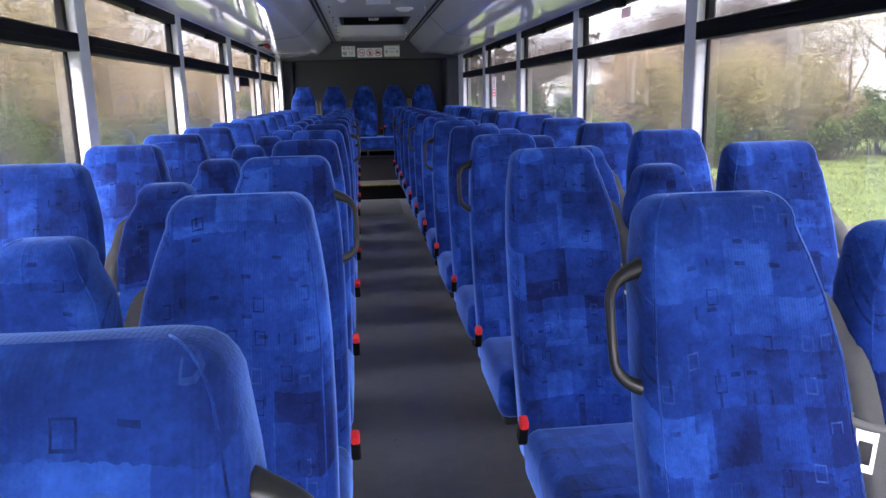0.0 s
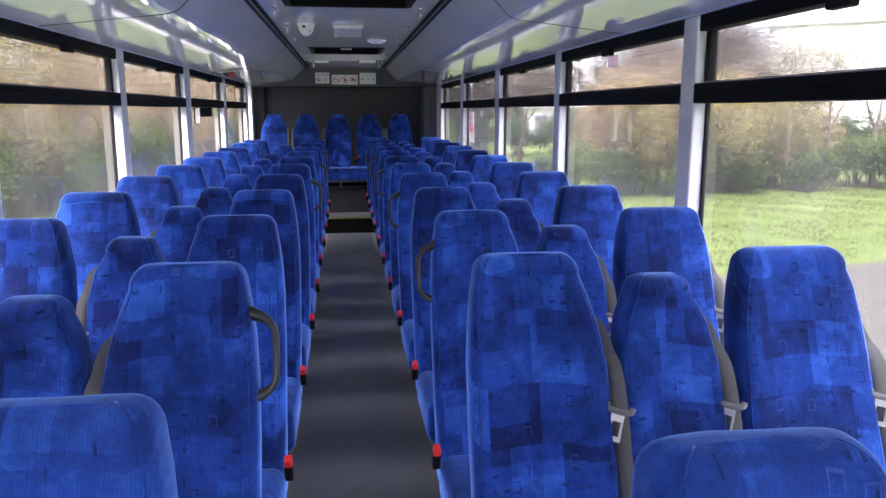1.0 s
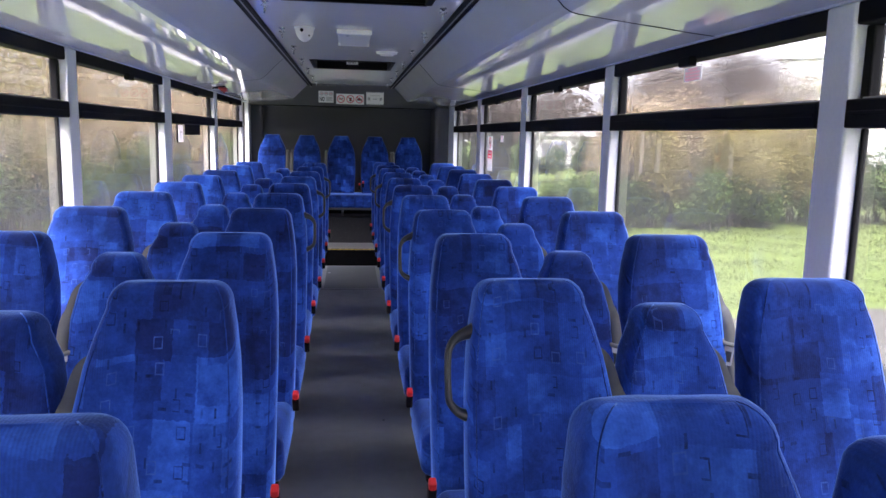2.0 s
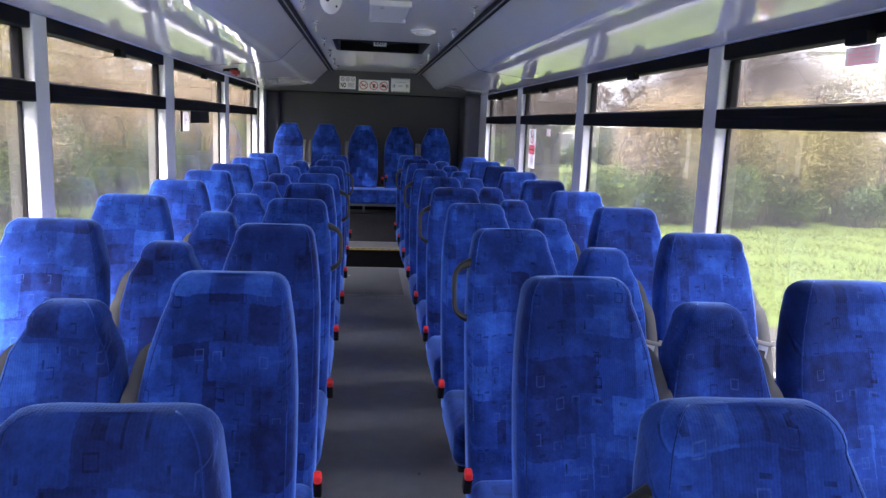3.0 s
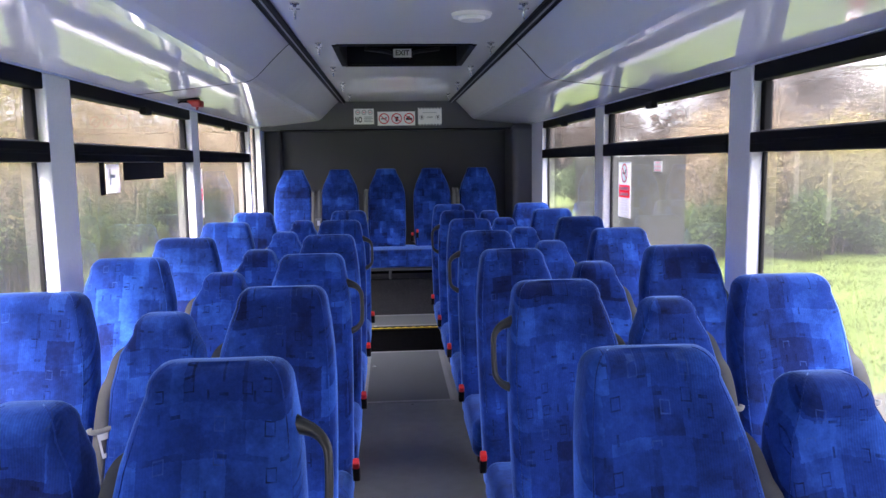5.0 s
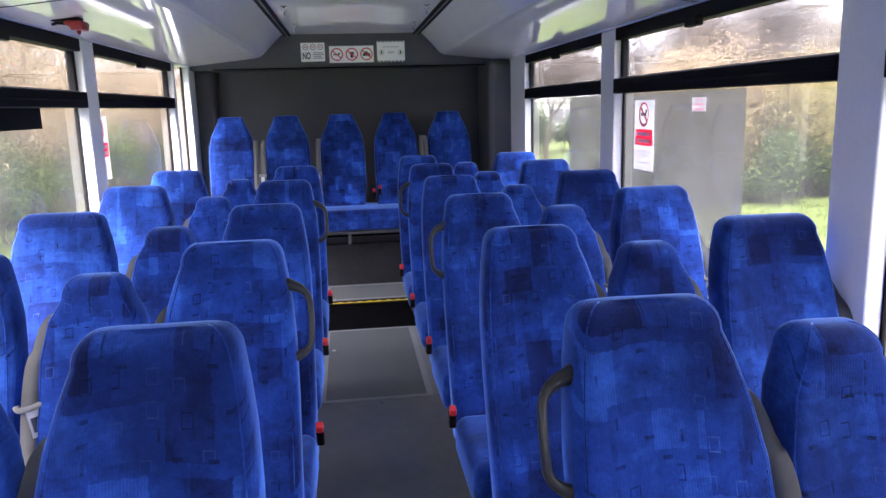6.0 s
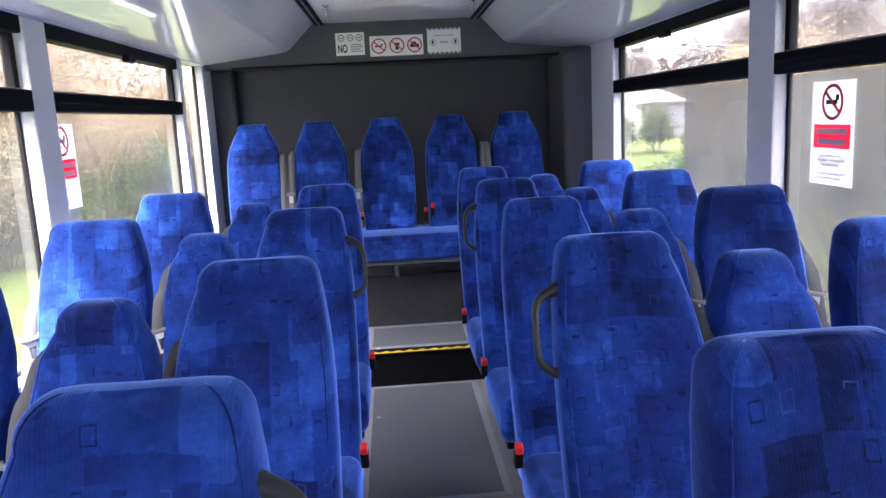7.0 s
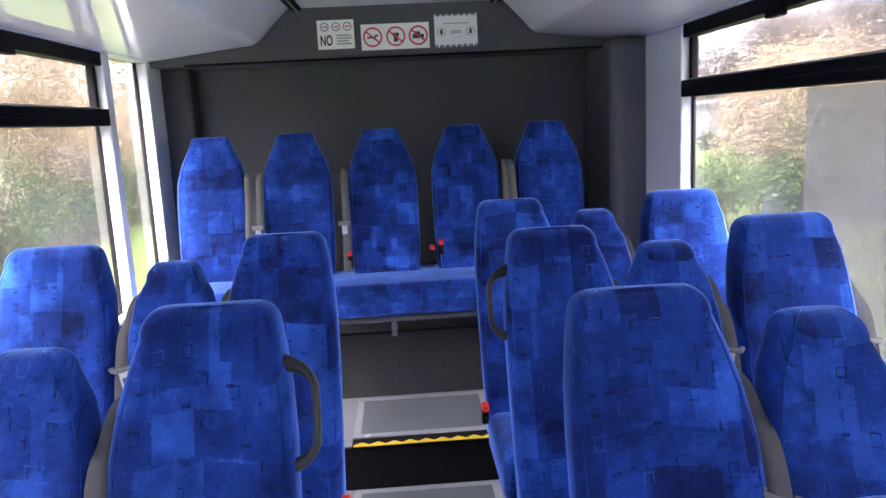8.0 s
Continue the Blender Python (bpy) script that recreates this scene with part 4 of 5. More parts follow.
def add_belt(seat, out, edge, slope_at, top, tongue, low):
    """Shoulder belt on one side of a backrest: out is the side's sign."""
    y = slope_at
    pts = [(out * (edge - 0.034), y(top) + 0.098, top + 0.004), (out * (edge - 0.006), y(top) + 0.070, top - 0.012), (out * (edge + 0.004), y(top - 0.05) + 0.052, top - 0.055),
           (out * (edge + 0.011), y(tongue) + 0.022, tongue + 0.02), (out * (edge + 0.013), y(low) + 0.030, low)]
    belt = part("belt", ribbon(smooth_path(pts), 0.046, 0.003, (1, -0.9 * out, 0.1)), M_BELT, seat, "grey webbing seat belt", True)
    m = Matrix.Translation((out * (edge + 0.014), y(tongue) + 0.010, tongue)) @ Matrix.Rotation(radians(-32 * out), 4, "Z") @ Matrix.Rotation(radians(-18), 4, "X") @ Matrix.Rotation(radians(6 * out), 4, "Y")
    clip = tube(smooth_path([(-0.027, 0, 0.010), (-0.024, -0.003, 0.000), (0, -0.005, -0.003), (0.024, -0.003, 0.000), (0.027, 0, 0.010)], 4), 0.007, 8)
    clip.transform(m)
    part("slider", clip, M_BELTCLIP, belt, "grey plastic belt slider", True)
    t = bmesh.new()
    for a in ((-0.014, -0.009, -0.066, -0.006), (0.009, 0.014, -0.066, -0.006), (-0.009, 0.009, -0.066, -0.056), (-0.009, 0.009, -0.024, -0.006)):
        box(a[0], a[1], -0.003, 0.001, a[2], a[3], bm=t)
    t.transform(m)
    part("tongue", t, M_CHROME, belt, "polished steel belt tongue")


def add_buckle(seat, x, y, z, lean=0.0):
    m = Matrix.Translation((x, y, z)) @ Matrix.Rotation(radians(lean), 4, "X")
    body = box(-0.0115, 0.0115, -0.016, 0.016, -0.055, 0.0, 0.005)
    body.transform(m)
    b = part("buckle", body, M_BLACK, seat, "black belt buckle")
    red = box(-0.0105, 0.0105, -0.0150, 0.0150, -0.012, 0.018, 0.005)
    red.transform(m)
    part("release_button", red, M_RED, b, "red release button")


def passenger_seat(kind, out, name_label, handle, z_top, hw, group):
    """One seat, facing the front. out: which way the wall lies; the row's line is at its crest."""
    s = thing("coach_seat", name_label, "seat", (0, 0, 0), group=group)
    if kind == "middle":
        outline = [(0.40, -hw, hw), (0.60, -hw, hw), (0.80, -hw, hw), (0.92, -hw + 0.004, hw - 0.004), (1.00, -hw + 0.022, hw - 0.022), (z_top - 0.045, -hw + 0.050, hw - 0.050)]
    else:
        inner, outer = (-hw, hw) if out > 0 else (hw, -hw)
        if kind == "window":
            table = ((0, 0), (0, 0), (0, 0), (0.004, 0.002), (0.012, 0.006), (0.026, 0.014), (0.040, 0.028))
        else:
            table = ((0, 0), (0, 0), (0, 0), (0.002, 0.004), (0.008, 0.018), (0.016, 0.036), (0.024, 0.052))
        def cut(i, o):
            a, b = inner + i * (1 if out > 0 else -1), outer - o * (1 if out > 0 else -1)
            return (min(a, b), max(a, b))
        outline = [(z, *cut(*c)) for z, c in zip((0.40, 0.62, 0.80, 0.92, 1.00, 1.06, z_top - 0.045), table)]
    lv = back_levels(outline, seat_slope, z_top, 0.118, 0.037)
    bm, seam = loft(lv, n=48, hollow=0.016)
    back = part("backrest", bm, M_VELVET, s, "blue patterned moquette backrest", True)
    edge_l = [p + Vector((-0.0002, 0.0, 0)) for p in seam[29][1:]]
    edge_r = [p + Vector((0.0002, 0.0, 0)) for p in seam[43][1:]]
    for e in (edge_l, edge_r):
        part("piping", tube(e, 0.0012, 6), M_VELVET, back, smooth=True)
    cush = box(-hw, hw, -0.695, -0.29, 0.345, 0.475, 0.035, 4)
    for v in cush.verts:
        if v.co.z > 0.44:
            v.co.z += 0.014 * (1 - (v.co.x / hw) ** 2) + 0.02 * max(0, (-0.5 - v.co.y) / 0.2) + 0.004 * noise.noise(v.co * 12.0)
    part("cushion", cush, M_VELVET, s, "blue patterned moquette seat cushion", True)
    part("seat_pan", box(-hw + 0.02, hw - 0.02, -0.66, -0.25, 0.315, 0.346, 0.008), M_DARKMETAL, s, "black steel seat pan")
    part("back_shell", box(-hw + 0.03, hw - 0.03, -0.20, -0.14, 0.30, 0.60, 0.02), M_DARKMETAL, s, "black plastic back shell")
    if kind == "aisle":
        leg = box(-0.018, 0.018, -0.52, -0.42, 0.0, 0.316, 0.005)
        leg.transform(Matrix.Translation((out * 0.10, 0, 0)))
        part("leg", leg, M_DARKMETAL, s, "black steel leg")
        foot = box(-0.03, 0.03, -0.68, -0.26, 0.0, 0.022, 0.006)
        foot.transform(Matrix.Translation((out * 0.10, 0, 0)))
        part("foot", foot, M_DARKMETAL, s, "black steel foot")
        add_buckle(s, -out * (hw + 0.012), -0.360, 0.515, 20)
    if kind == "window":
        part("wall_bracket", box(*sorted((out * (hw - 0.06), out * (1.19 - 0.98 + 0.0))), -0.60, -0.30, 0.29, 0.325, 0.005), M_DARKMETAL, s, "black steel wall bracket")
    add_belt(s, out, hw - (0.012 if kind == "middle" else 0.008), seat_slope, 0.990, 0.835, 0.47)
    if handle:
        x0, x1 = -out * (hw - 0.022), -out * (hw + 0.034)
        yh = lambda z: seat_slope(z) + 0.045
        pts = [(x0, yh(1.045), 1.048), (-out * (hw + 0.012), yh(1.034) - 0.004, 1.036), (x1 + out * 0.004, yh(1.018) - 0.010, 1.016), (x1, yh(0.99) - 0.014, 0.986),
               (x1, yh(0.95) - 0.014, 0.942), (x1 + out * 0.004, yh(0.925) - 0.010, 0.915), (-out * (hw + 0.010), yh(0.90) - 0.004, 0.895), (x0, yh(0.89), 0.884)]
        path = smooth_path(pts, 5)
        rad = [0.0070 + 0.0095 * abs(2 * i / (len(path) - 1) - 1) ** 3 for i in range(len(path))]
        part("grab_handle", tube(path, rad, 10, flat=1.0), M_HANDLE, s, "dark grey plastic grab handle", True)
    return s


ROWS_R = [1.03] + [1.975 + 0.7185 * k for k in range(11)]
ROWS_L = [0.48, 1.215] + [1.96 + 0.722 * k for k in range(6)] + [6.27, 6.96, 7.80, 8.61]
COLUMNS = {1: (0.371, 0.653, 0.967), -1: (0.368, 0.656, 0.970)}   # seat middles from the middle of the aisle
LABELS = {
    "aisle": "blue patterned moquette coach seat beside the aisle",
    "handle": "blue patterned coach seat beside the aisle with grab handle",
    "middle": "narrow lower blue patterned coach seat between two others",
    "window": "blue patterned moquette coach seat beside the window",
}
for out, rows, first_handle, group in ((1, ROWS_R, 0, "seats along the right wall"), (-1, ROWS_L, 0, "seats along the left wall")):
    kinds = {
        "aisle": passenger_seat("aisle", out, LABELS["aisle"], False, 1.147, 0.154, group),
        "handle": passenger_seat("aisle", out, LABELS["handle"], True, 1.147, 0.154, group),
        "middle": passenger_seat("middle", out, LABELS["middle"], False, 1.097 if out > 0 else 1.091, 0.120, group),
        "window": passenger_seat("window", out, LABELS["window"], False, 1.147, 0.161, group),
    }
    used = set()
    for r, y in enumerate(rows):
        for kind, x in zip(("handle" if r % 2 == 0 and (out, r) != (-1, 4) else "aisle", "middle", "window"), COLUMNS[out]):
            rnd = random.Random(r * 31 + int(out) * 7 + len(kind))
            m = Matrix.Translation((XC + out * x + rnd.uniform(-0.003, 0.003), y + rnd.uniform(-0.004, 0.004), 0)) @ Matrix.Rotation(rnd.uniform(-0.006, 0.006), 4, "Z")
            if kind in used:
                copy_thing(kinds[kind], m)
            else:
                kinds[kind].matrix_basis = m
                used.add(kind)


# ---- rear bench ----
def bench_slope(z):
    return -0.10 + (z - 0.75) * 0.20


bench = thing("rear_bench", "blue patterned rear bench with five tall backrests", "bench", (0, 0, STEP_Z))
cush = box(-1.10, 1.00, 9.665, 10.10, 0.605 - STEP_Z, 0.752 - STEP_Z, 0.03, 4)
part("cushion", cush, M_VELVET, bench, "blue patterned moquette bench cushion", True)
part("rail", box(-1.12, 1.00, 9.70, 9.73, 0.578 - STEP_Z, 0.600 - STEP_Z, 0.003), M_COLUMN, bench, "grey steel rail under the cushion")
part("pan", box(-1.12, 1.00, 9.74, 10.2, 0.585 - STEP_Z, 0.604 - STEP_Z), M_DARKMETAL, bench, "black steel pan")
for x in (-0.80, -0.075, 0.70):
    part("bracket", box(x - 0.012, x + 0.012, 9.72, 9.84, 0.505 - STEP_Z, 0.58 - STEP_Z, 0.003), M_COLUMN, bench, "grey steel bracket")
structure("bench_kick_panel", box(-1.19, 1.01, 9.86, 9.90, STEP_Z, 0.482, 0.004), M_CARPET, "charcoal carpeted panel under the rear bench", "panel")
# added board: its black stands in for the shade below the cushion
structure("bench_void", box(-1.19, 1.01, 10.10, 10.12, 0.495, 0.60), M_BLACKSTEP, "added black board that paints the shade in the gap under the bench", "panel")

back_outline = [(0.70, -0.150, 0.150), (0.90, -0.160, 0.160), (1.10, -0.162, 0.162), (1.20, -0.158, 0.158), (1.27, -0.140, 0.140), (1.33, -0.112, 0.112), (1.375, -0.090, 0.090)]


for x in (-0.884, -0.492, -0.094, 0.297, 0.692):
    lv = back_levels(back_outline, bench_slope, 1.408, 0.10, 0.022)
    bm, seam = loft(lv, n=48, hollow=0.010)
    pad = part("backrest", bm, M_VELVET, bench, "tall blue patterned backrest with narrow head", True)
    pad.location = (x, 10.03, -STEP_Z)
    for k in (29, 43):
        part("piping", tube([p + Vector((0, -0.001, 0)) for p in seam[k]], 0.0018, 6), M_VELVET, pad, smooth=True)
    part("shell", box(-0.12, 0.12, 0.015, 0.03, 0.62, 1.25, 0.006), M_DARKMETAL, pad, "black rear shell")


def bench_belt(x, sign, with_tongue):
    t = thing("bench_seat_belt", "grey seat belt hanging between the rear backrests", "belt", (x, 10.0, 0), group="rear bench belts")
    pts = [(sign * 0.012, 0.09, 1.235), (sign * 0.006, 0.03, 1.205), (sign * 0.004, -0.005, 1.10), (sign * 0.004, -0.06, 0.95), (0, -0.09, 0.77)]
    part("webbing", ribbon(smooth_path(pts), 0.034, 0.003, (1, 0.15, 0)), M_BELT, t, smooth=True)
    if with_tongue:
        part("slider", box(-0.026, 0.026, -0.10, -0.086, 0.985, 1.005, 0.004), M_BELTCLIP, t)
        part("tongue", box(-0.012, 0.012, -0.097, -0.092, 0.945, 0.986, 0.002), M_CHROME, t, "polished steel belt tongue")


for x, sign, tg in ((-0.708, -1, False), (-0.664, 1, True), (-0.275, 1, True), (0.478, 1, False), (0.518, -1, False)):
    bench_belt(x, sign, tg)
for x, z, lean in ((-0.262, 0.845, 8), (0.118, 0.850, 8), (0.160, 0.875, 20)):
    t = thing("bench_buckle", "black belt buckle with red button on the rear bench", "buckle", (0, 0, 0), group="rear bench buckles")
    add_buckle(t, x, 9.93, z, lean)


# ---- outside: ground ----
GROUND = -1.0
bm = bmesh.new()
bmesh.ops.create_grid(bm, x_segments=40, y_segments=40, size=400.0)
for v in bm.verts:
    v.co.z = GROUND
structure("ground", bm, M_GRASS, "green meadow around the parked coach", "grass")
bm = bmesh.new()
rnd = random.Random(5)
rows = []
for k in range(46):
    x = -3.4 + 0.28 * k
    far = 10.4 + 0.18 * (x - 3.0) + 0.35 * noise.noise(Vector((x * 0.8, 0, 0))) + rnd.uniform(-0.06, 0.06)
    rows.append((bm.verts.new((x, -40.0, GROUND + 0.006)), bm.verts.new((x, far, GROUND + 0.006))))
for (a, b), (c, d) in zip(rows, rows[1:]):
    bm.faces.new((a, c, d, b))
structure("gravel_track", bm, M_GRAVEL, "pale gravel track under the coach", "track")


def quads(points, size, rnd, twig=False):
    """Many small leaf faces, each folded a little, or slim twigs, as vertex and face lists."""
    verts, faces = [], []
    for p in points:
        s = size * rnd.uniform(0.55, 1.4)
        if twig:
            a = Vector((rnd.gauss(0, 1), rnd.gauss(0, 1), rnd.gauss(0.5, 0.7))).normalized()
            b = a.orthogonal().normalized()
            long, wide, fold = s * 1.5, s * 0.055, 0.0
        else:
            up = Vector((rnd.gauss(0, 0.75), rnd.gauss(0, 0.75), 1)).normalized()
            a = up.cross(Vector((rnd.gauss(0, 1), rnd.gauss(0, 1), rnd.gauss(0, 1)))).normalized()
            b = up.cross(a)
            long, wide, fold = s, s * 0.55, 0.25
        c = a.cross(b) * s * fold
        n = len(verts)
        verts += [p - a * long, p + b * wide + c, p + a * long, p - b * wide + c]
        faces.append((n, n + 1, n + 2, n + 3))
    return verts, faces


def from_lists(name, verts, faces, material, parent, label=""):
    me = bpy.data.meshes.new(name)
    me.from_pydata([tuple(v) for v in verts], [], faces)
    me.materials.append(material)
    ob = new(name, me)
    ob.parent = parent
    if label:
        ob["label"] = label
    return ob


def frustum(verts, faces, a, b, ra, rb, sides=5):
    way = (b - a).normalized()
    u = way.orthogonal().normalized()
    v = way.cross(u)
    n = len(verts)
    for p, r in ((a, ra), (b, rb)):
        for k in range(sides):
            t = k * math.tau / sides
            verts.append(p + r * (math.cos(t) * u + math.sin(t) * v))
    for k in range(sides):
        faces.append((n + k, n + (k + 1) % sides, n + sides + (k + 1) % sides, n + sides + k))


def tree(x, y, height, spread, seed, leaf, count, leaf_size, label, bare=0.5, fork=0.28):
    """A tapered trunk with branching limbs and twigs, and loose leaves about the twigs."""
    rnd = random.Random(seed)
    t = thing("tree", label, "tree", (x, y, GROUND), group="trees outside")
    verts, faces, tips = [], [], []

    def grow(p, way, length, radius, depth):
        steps = 3 if depth < 2 else 2
        for _ in range(steps):
            way = (way + Vector((rnd.gauss(0, 0.13), rnd.gauss(0, 0.13), rnd.gauss(0.03, 0.08)))).normalized()
            q = p + way * length / steps
            r2 = radius * 0.86
            frustum(verts, faces, p, q, radius, r2, 6 if depth < 2 else 4)
            p, radius = q, r2
            if depth >= 2:
                tips.append(p)
        if depth == 5 or radius < 0.004:
            tips.append(p)
            return
        for k in range(rnd.choice((2, 3, 3)) if depth else 4):
            turn = Vector((rnd.gauss(0, 1), rnd.gauss(0, 1), rnd.gauss(0.1, 0.55))).normalized()
            grow(p, (way * 0.75 + turn * spread).normalized(), length * rnd.uniform(0.58, 0.82), radius * rnd.uniform(0.54, 0.76), depth + 1)

    grow(Vector((0, 0, -0.05)), Vector((rnd.gauss(0, 0.05), rnd.gauss(0, 0.05), 1)).normalized(), height * fork, height * 0.017, 0)
    from_lists("trunk", verts, faces, M_BARK, t, "brown trunk with bare limbs")
    pts = []
    for _ in range(count):
        p = rnd.choice(tips)
        r = height * 0.05 * (1 + bare)
        pts.append(p + Vector((rnd.gauss(0, r), rnd.gauss(0, r), rnd.gauss(0, r * 0.8))))
    lv, lf = quads(pts, leaf_size, rnd, leaf == M_LEAF_PINK)
    from_lists("crown", lv, lf, leaf, t, "loose uneven crown of small leaves")
    return t


def shrub_row(name, pts, height, depth, seed, leaf, count, leaf_size, label, category="hedge", twiggy=0.0):
    """A ragged row of bushes along a line on the ground: leaves gathered in uneven heaps, with stems and, where twiggy, slim twigs."""
    rnd = random.Random(seed)
    t = thing(name, label, category, (0, 0, GROUND), kind="stuff")
    heaps = []
    for (xa, ya), (xb, yb) in zip(pts, pts[1:]):
        n = max(2, int(math.hypot(xb - xa, yb - ya) / 0.55))
        for k in range(n):
            f = (k + rnd.random()) / n
            h = height * rnd.uniform(0.45, 1.12)
            heaps.append((xa + (xb - xa) * f + rnd.gauss(0, depth), ya + (yb - ya) * f + rnd.gauss(0, depth), h, max(rnd.uniform(0.35, 0.8), h * rnd.uniform(0.22, 0.42))))
    verts, faces, leaves = [], [], []
    for hx, hy, h, r in heaps:
        for _ in range(5 if twiggy == 0 else 9):
            a = Vector((hx + rnd.gauss(0, 0.15), hy + rnd.gauss(0, 0.15), -0.03))
            b = a + Vector((rnd.gauss(0, 0.3), rnd.gauss(0, 0.3), h * rnd.uniform(0.6, 1.1)))
            frustum(verts, faces, a, b, 0.016, 0.005, 4)
    for _ in range(count):
        hx, hy, h, r = rnd.choice(heaps)
        a, u, w = rnd.uniform(0, math.tau), rnd.uniform(-0.55, 1), rnd.random() ** 0.4
        q = math.sqrt(max(0, 1 - u * u))
        leaves.append(Vector((hx + r * w * q * math.cos(a), hy + r * w * q * math.sin(a), max(0.02, h * 0.5 + h * 0.5 * w * u))) + Vector((rnd.gauss(0, 0.05 * h), rnd.gauss(0, 0.05 * h), abs(rnd.gauss(0, 0.06 * h)))))
    from_lists("stems", verts, faces, M_BARK, t)
    cut = int(count * twiggy)
    lv, lf = quads(leaves[cut:], leaf_size, rnd)
    from_lists("leaves", lv, lf, leaf, t)
    if cut:
        lv, lf = quads(leaves[:cut], leaf_size * 3.2, rnd, True)
        from_lists("twigs", lv, lf, leaf, t)
    return t


# right of the coach: meadow, green hedge, brown thicket, bare trees
shrub_row("hedge", [(5.2, 21.0), (9.0, 21.4), (14.0, 22.2), (22.0, 23.0), (34.0, 22.0)], 1.5, 0.5, 11, M_LEAF_GREEN, 70000, 0.058, "low green hedge at the edge of the meadow")
shrub_row("thicket", [(8.0, 23.2), (12.0, 23.4), (15.6, 23.8)], 3.7, 0.8, 12, M_LEAF_BROWN, 60000, 0.048, "tall brown thicket behind the hedge", "thicket", twiggy=0.35)
shrub_row("thicket", [(9.0, 22.8), (12.5, 23.2), (15.2, 23.4)], 3.3, 0.7, 13, M_LEAF_YELLOW, 45000, 0.046, "yellowish budding thicket behind the hedge", "thicket", twiggy=0.35)
for x, y, h, sp, sd, lf, n, ls, lab in (
    (10.2, 25.5, 6.2, 0.85, 21, M_LEAF_PINK, 14000, 0.09, "bare spreading tree with pinkish brown twigs"),
    (13.4, 26.5, 6.6, 0.8, 22, M_LEAF_PINK, 20000, 0.09, "bare tall tree with brownish twigs"),
    (15.3, 23.1, 6.6, 0.75, 23, M_LEAF_YELLOW, 2500, 0.04, "bare tree with crooked pale limbs"),
    (17.2, 22.9, 7.4, 0.7, 24, M_LEAF_YELLOW, 2500, 0.04, "bare tree with a few yellow buds"),
    (24.0, 25.8, 7.0, 0.8, 25, M_LEAF_PINK, 5000, 0.09, "bare tree at the edge of the meadow"),
    (31.0, 26.5, 8.0, 0.8, 26, M_LEAF_YELLOW, 3000, 0.045, "tall tree with yellow green buds"),
    (8.4, 36.0, 6.8, 0.8, 27, M_LEAF_PINK, 10000, 0.13, "bare brown tree beyond the hedge"),
    (15.0, 37.0, 8.2, 0.85, 28, M_LEAF_PINK, 30000, 0.12, "large bare brown tree beyond the hedge"),
    (19.5, 38.0, 8.8, 0.85, 29, M_LEAF_PINK, 36000, 0.12, "large brown tree beyond the hedge"),
):
    tree(x, y, h, sp, sd, lf, n, ls, lab)

shrub_row("hedge", [(15.2, 23.4), (20.0, 24.2), (36.0, 24.0)], 2.1, 0.7, 31, M_LEAF_YELLOW, 30000, 0.050, "low budding scrub behind the hedge")
shrub_row("hedge", [(6.0, 40.0), (16.0, 44.0), (30.0, 44.0), (46.0, 40.0)], 2.3, 0.9, 18, M_LEAF_DARK, 22000, 0.12, "far green hedge beyond the meadow")

# left of the coach: green bushes under a wall of brown trees
shrub_row("hedge", [(-7.4, -2.0), (-7.6, 8.0), (-7.8, 16.0), (-7.6, 24.0), (-7.2, 36.0), (-6.6, 50.0)], 2.15, 0.5, 14, M_LEAF_GREEN, 110000, 0.050, "low green bushes along the track")
shrub_row("hedge", [(-8.4, 2.0), (-8.8, 12.0), (-8.6, 24.0)], 2.9, 0.6, 15, M_LEAF_DARK, 40000, 0.050, "dark green bushes under the trees")
shrub_row("thicket", [(-9.2, -2.0), (-9.6, 10.0), (-9.4, 22.0), (-8.6, 36.0)], 4.8, 0.9, 16, M_LEAF_BROWN, 220000, 0.038, "tall brown thicket behind the bushes", "thicket", twiggy=0.35)
shrub_row("thicket", [(-9.0, -1.0), (-9.3, 9.0), (-9.2, 24.0)], 4.4, 0.8, 19, M_LEAF_YELLOW, 70000, 0.036, "tall yellow budding thicket among brown twigs", "thicket", twiggy=0.35)
for k, (y, h, lf, n) in enumerate(((1.0, 7.5, M_LEAF_BROWN, 9000), (5.5, 8.0, M_LEAF_BROWN, 9000), (9.5, 7.0, M_LEAF_YELLOW, 7000), (13.5, 8.0, M_LEAF_BROWN, 9000), (17.5, 7.4, M_LEAF_YELLOW, 7000), (21.5, 8.2, M_LEAF_BROWN, 9000), (26.0, 7.5, M_LEAF_PINK, 9000), (31.0, 8.5, M_LEAF_BROWN, 9000), (37.0, 8.5, M_LEAF_YELLOW, 8000))):
    tree(-10.6 + 0.9 * math.sin(k * 2.1), y, h * 1.1, 0.85, 40 + k, lf, int(n * 0.9), 0.055, "brown leafy tree in the row beside the track" if lf != M_LEAF_YELLOW else "yellow budding tree in the row beside the track")

shrub_row("thicket", [(-8.6, 35.0), (-8.2, 46.0), (-7.0, 58.0), (-3.0, 68.0), (3.0, 72.0)], 5.0, 1.1, 32, M_LEAF_BROWN, 70000, 0.085, "tall brown thicket closing the far end of the track", "thicket", twiggy=0.35)
# far woods round the horizon
shrub_row("far_woods", [(-60, 30), (-40, 75), (-5, 85), (20, 80), (60, 62), (85, 30), (90, -20), (60, -60), (0, -75), (-60, -50), (-70, 0), (-60, 30)], 7.0, 2.5, 17, M_LEAF_PINK, 80000, 0.55, "far brown woods on the horizon", "woods")


rnd = random.Random(77)
verts, faces = [], []
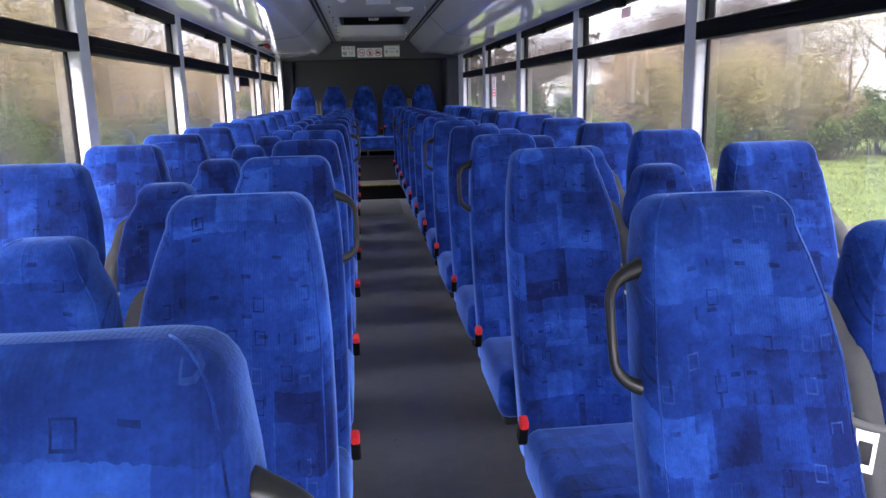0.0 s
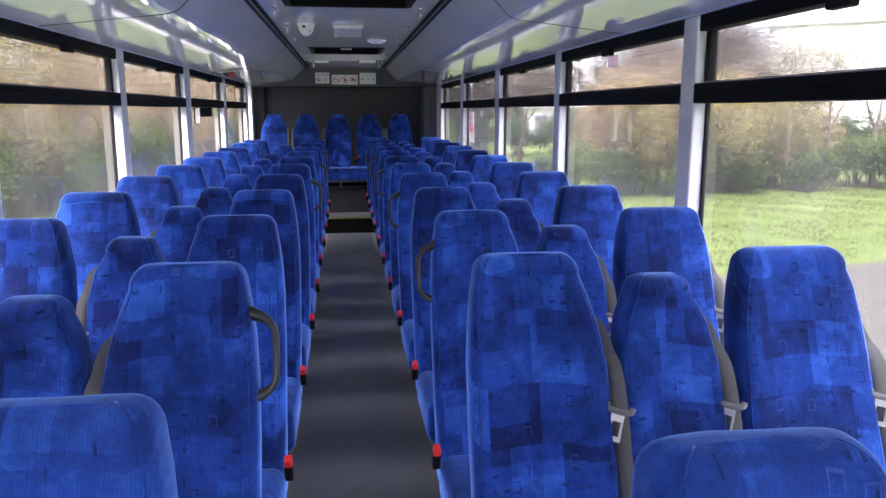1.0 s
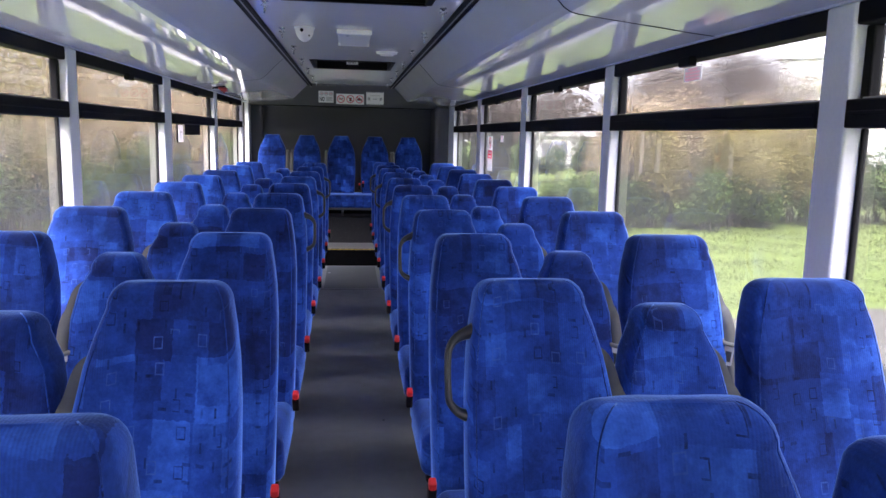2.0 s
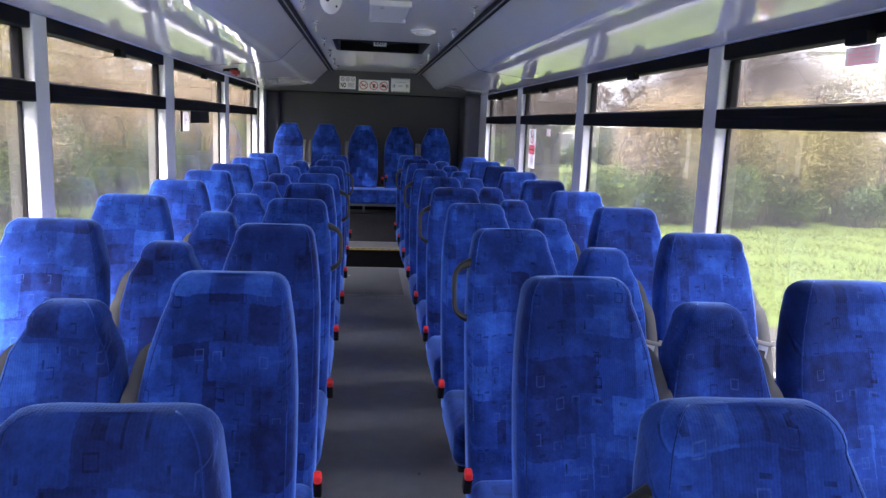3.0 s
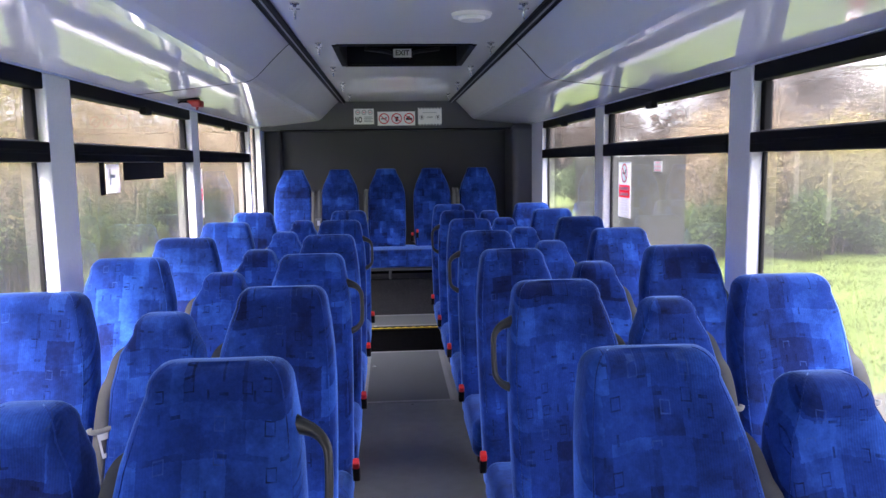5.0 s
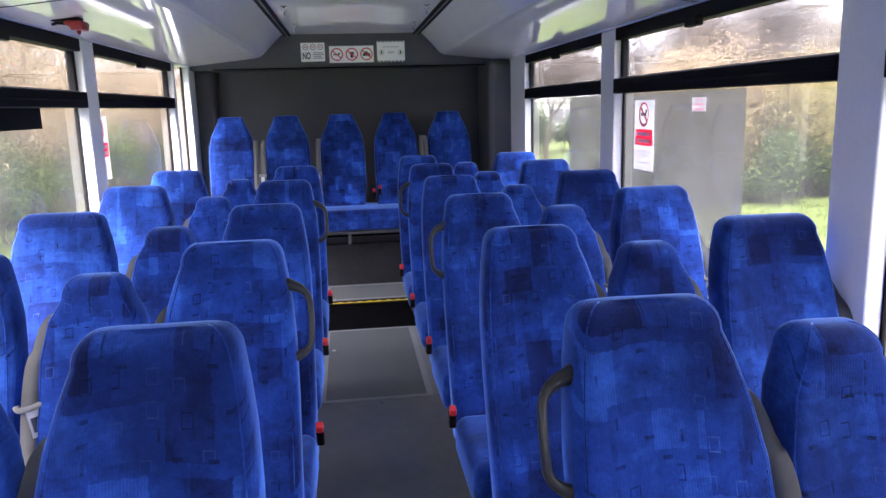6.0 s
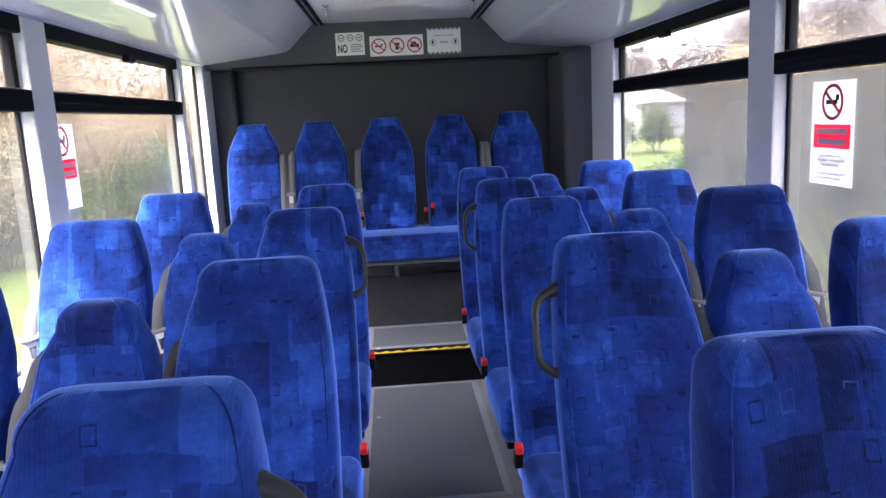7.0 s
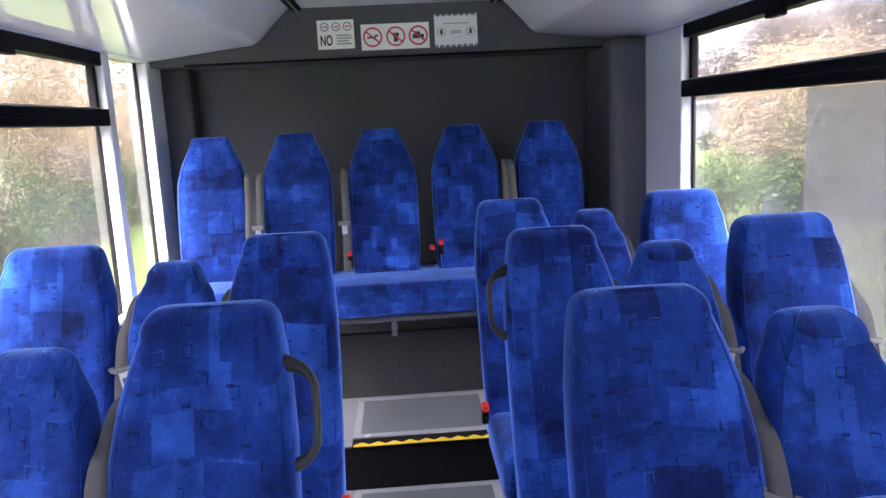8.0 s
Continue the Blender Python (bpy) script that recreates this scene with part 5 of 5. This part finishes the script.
for k in range(90000):
    x, y = rnd.uniform(2.6, 26.0), rnd.uniform(8.0, 22.0)
    if y < 10.75 + 0.18 * (x - 3.0) or noise.noise(Vector((x * 0.9, y * 0.9, 3.0))) < rnd.uniform(-0.5, 0.2):
        continue
    a, h, w = rnd.uniform(0, math.tau), rnd.uniform(0.012, 0.042), rnd.uniform(0.006, 0.014)
    dx, dy = math.cos(a) * w, math.sin(a) * w
    lx, ly = rnd.gauss(0, 0.03), rnd.gauss(0, 0.03)
    n = len(verts)
    verts += [(x - dx, y - dy, 0.0), (x + dx, y + dy, 0.0), (x + dx * 0.3 + lx, y + dy * 0.3 + ly, h), (x - dx * 0.3 + lx, y - dy * 0.3 + ly, h)]
    faces.append((n, n + 1, n + 2, n + 3))
turf = thing("meadow_grass", "tufts of yellowish green meadow grass", "grass", (0, 0, GROUND), kind="stuff")
from_lists("blades", verts, faces, M_BLADE, turf)

# ---- outside: buildings ----
def shed(x, y, w, d, h, ridge, turn, wall_m, roof_m, label, bays):
    b = thing("far_building", label, "building", Matrix.Translation((x, y, GROUND)) @ Matrix.Rotation(radians(turn), 4, "Z"))
    part("wall", box(-w / 2, w / 2, -d / 2, d / 2, 0, h), wall_m, b)
    bm = bmesh.new()
    e = 0.3
    pts = [(-w / 2 - e, h), (0, h + ridge), (w / 2 + e, h)]
    f = [bm.verts.new((px, -d / 2 - e, pz)) for px, pz in pts]
    g = [bm.verts.new((px, d / 2 + e, pz)) for px, pz in pts]
    bm.faces.new((f[0], f[1], f[2]))
    bm.faces.new((g[2], g[1], g[0]))
    for a, c in ((0, 1), (1, 2), (2, 0)):
        bm.faces.new((f[a], g[a], g[c], f[c]))
    bmesh.ops.recalc_face_normals(bm, faces=bm.faces[:])
    part("roof", bm, roof_m, b)
    for k in range(bays):
        cx = -w / 2 + w * (k + 0.5) / bays
        win = part("window", box(cx - w / bays * 0.3, cx + w / bays * 0.3, -d / 2 - 0.04, -d / 2 + 0.05, h * 0.35, h * 0.78), M_GREYWALL, b)
        part("frame", box(cx - 0.04, cx + 0.04, -d / 2 - 0.07, -d / 2 - 0.04, h * 0.35, h * 0.78), M_RENDER_WHITE, win)
    return b


shed(19.5, 66.0, 7.0, 9.0, 2.6, 1.7, -12, M_RENDER_WHITE, M_RENDER_WHITE, "low white building with a pale gabled roof", 2)
shed(26.5, 62.0, 14.0, 8.0, 2.6, 0.5, -18, M_GREYWALL, M_SLATE, "long dark grey low building with flat roof", 6)
shed(52.0, 58.0, 30.0, 12.0, 9.5, 1.4, -38, M_RENDER_WHITE, M_SLATE, "large pale building beyond the trees", 0)

# ---- outside: marker post ----
post = thing("traffic_post", "short orange and white traffic post standing on the grass", "traffic post", (5.35, 12.9, GROUND))
part("base", disc(0.20, 0.05, 24, Matrix.Translation((0, 0, 0.025)), 0.17), M_BLACKSTEP, post, "black rubber base")
part("body", disc(0.095, 0.62, 20, Matrix.Translation((0, 0, 0.36)), 0.065), M_ORANGE, post, "orange plastic post", True)
for z, r in ((0.30, 0.084), (0.50, 0.077)):
    part("band", disc(r + 0.005, 0.11, 20, Matrix.Translation((0, 0, z)), r), M_WHITE, post, "white reflective band", True)
part("cap", disc(0.064, 0.03, 20, Matrix.Translation((0, 0, 0.685)), 0.045), M_ORANGE, post, smooth=True)
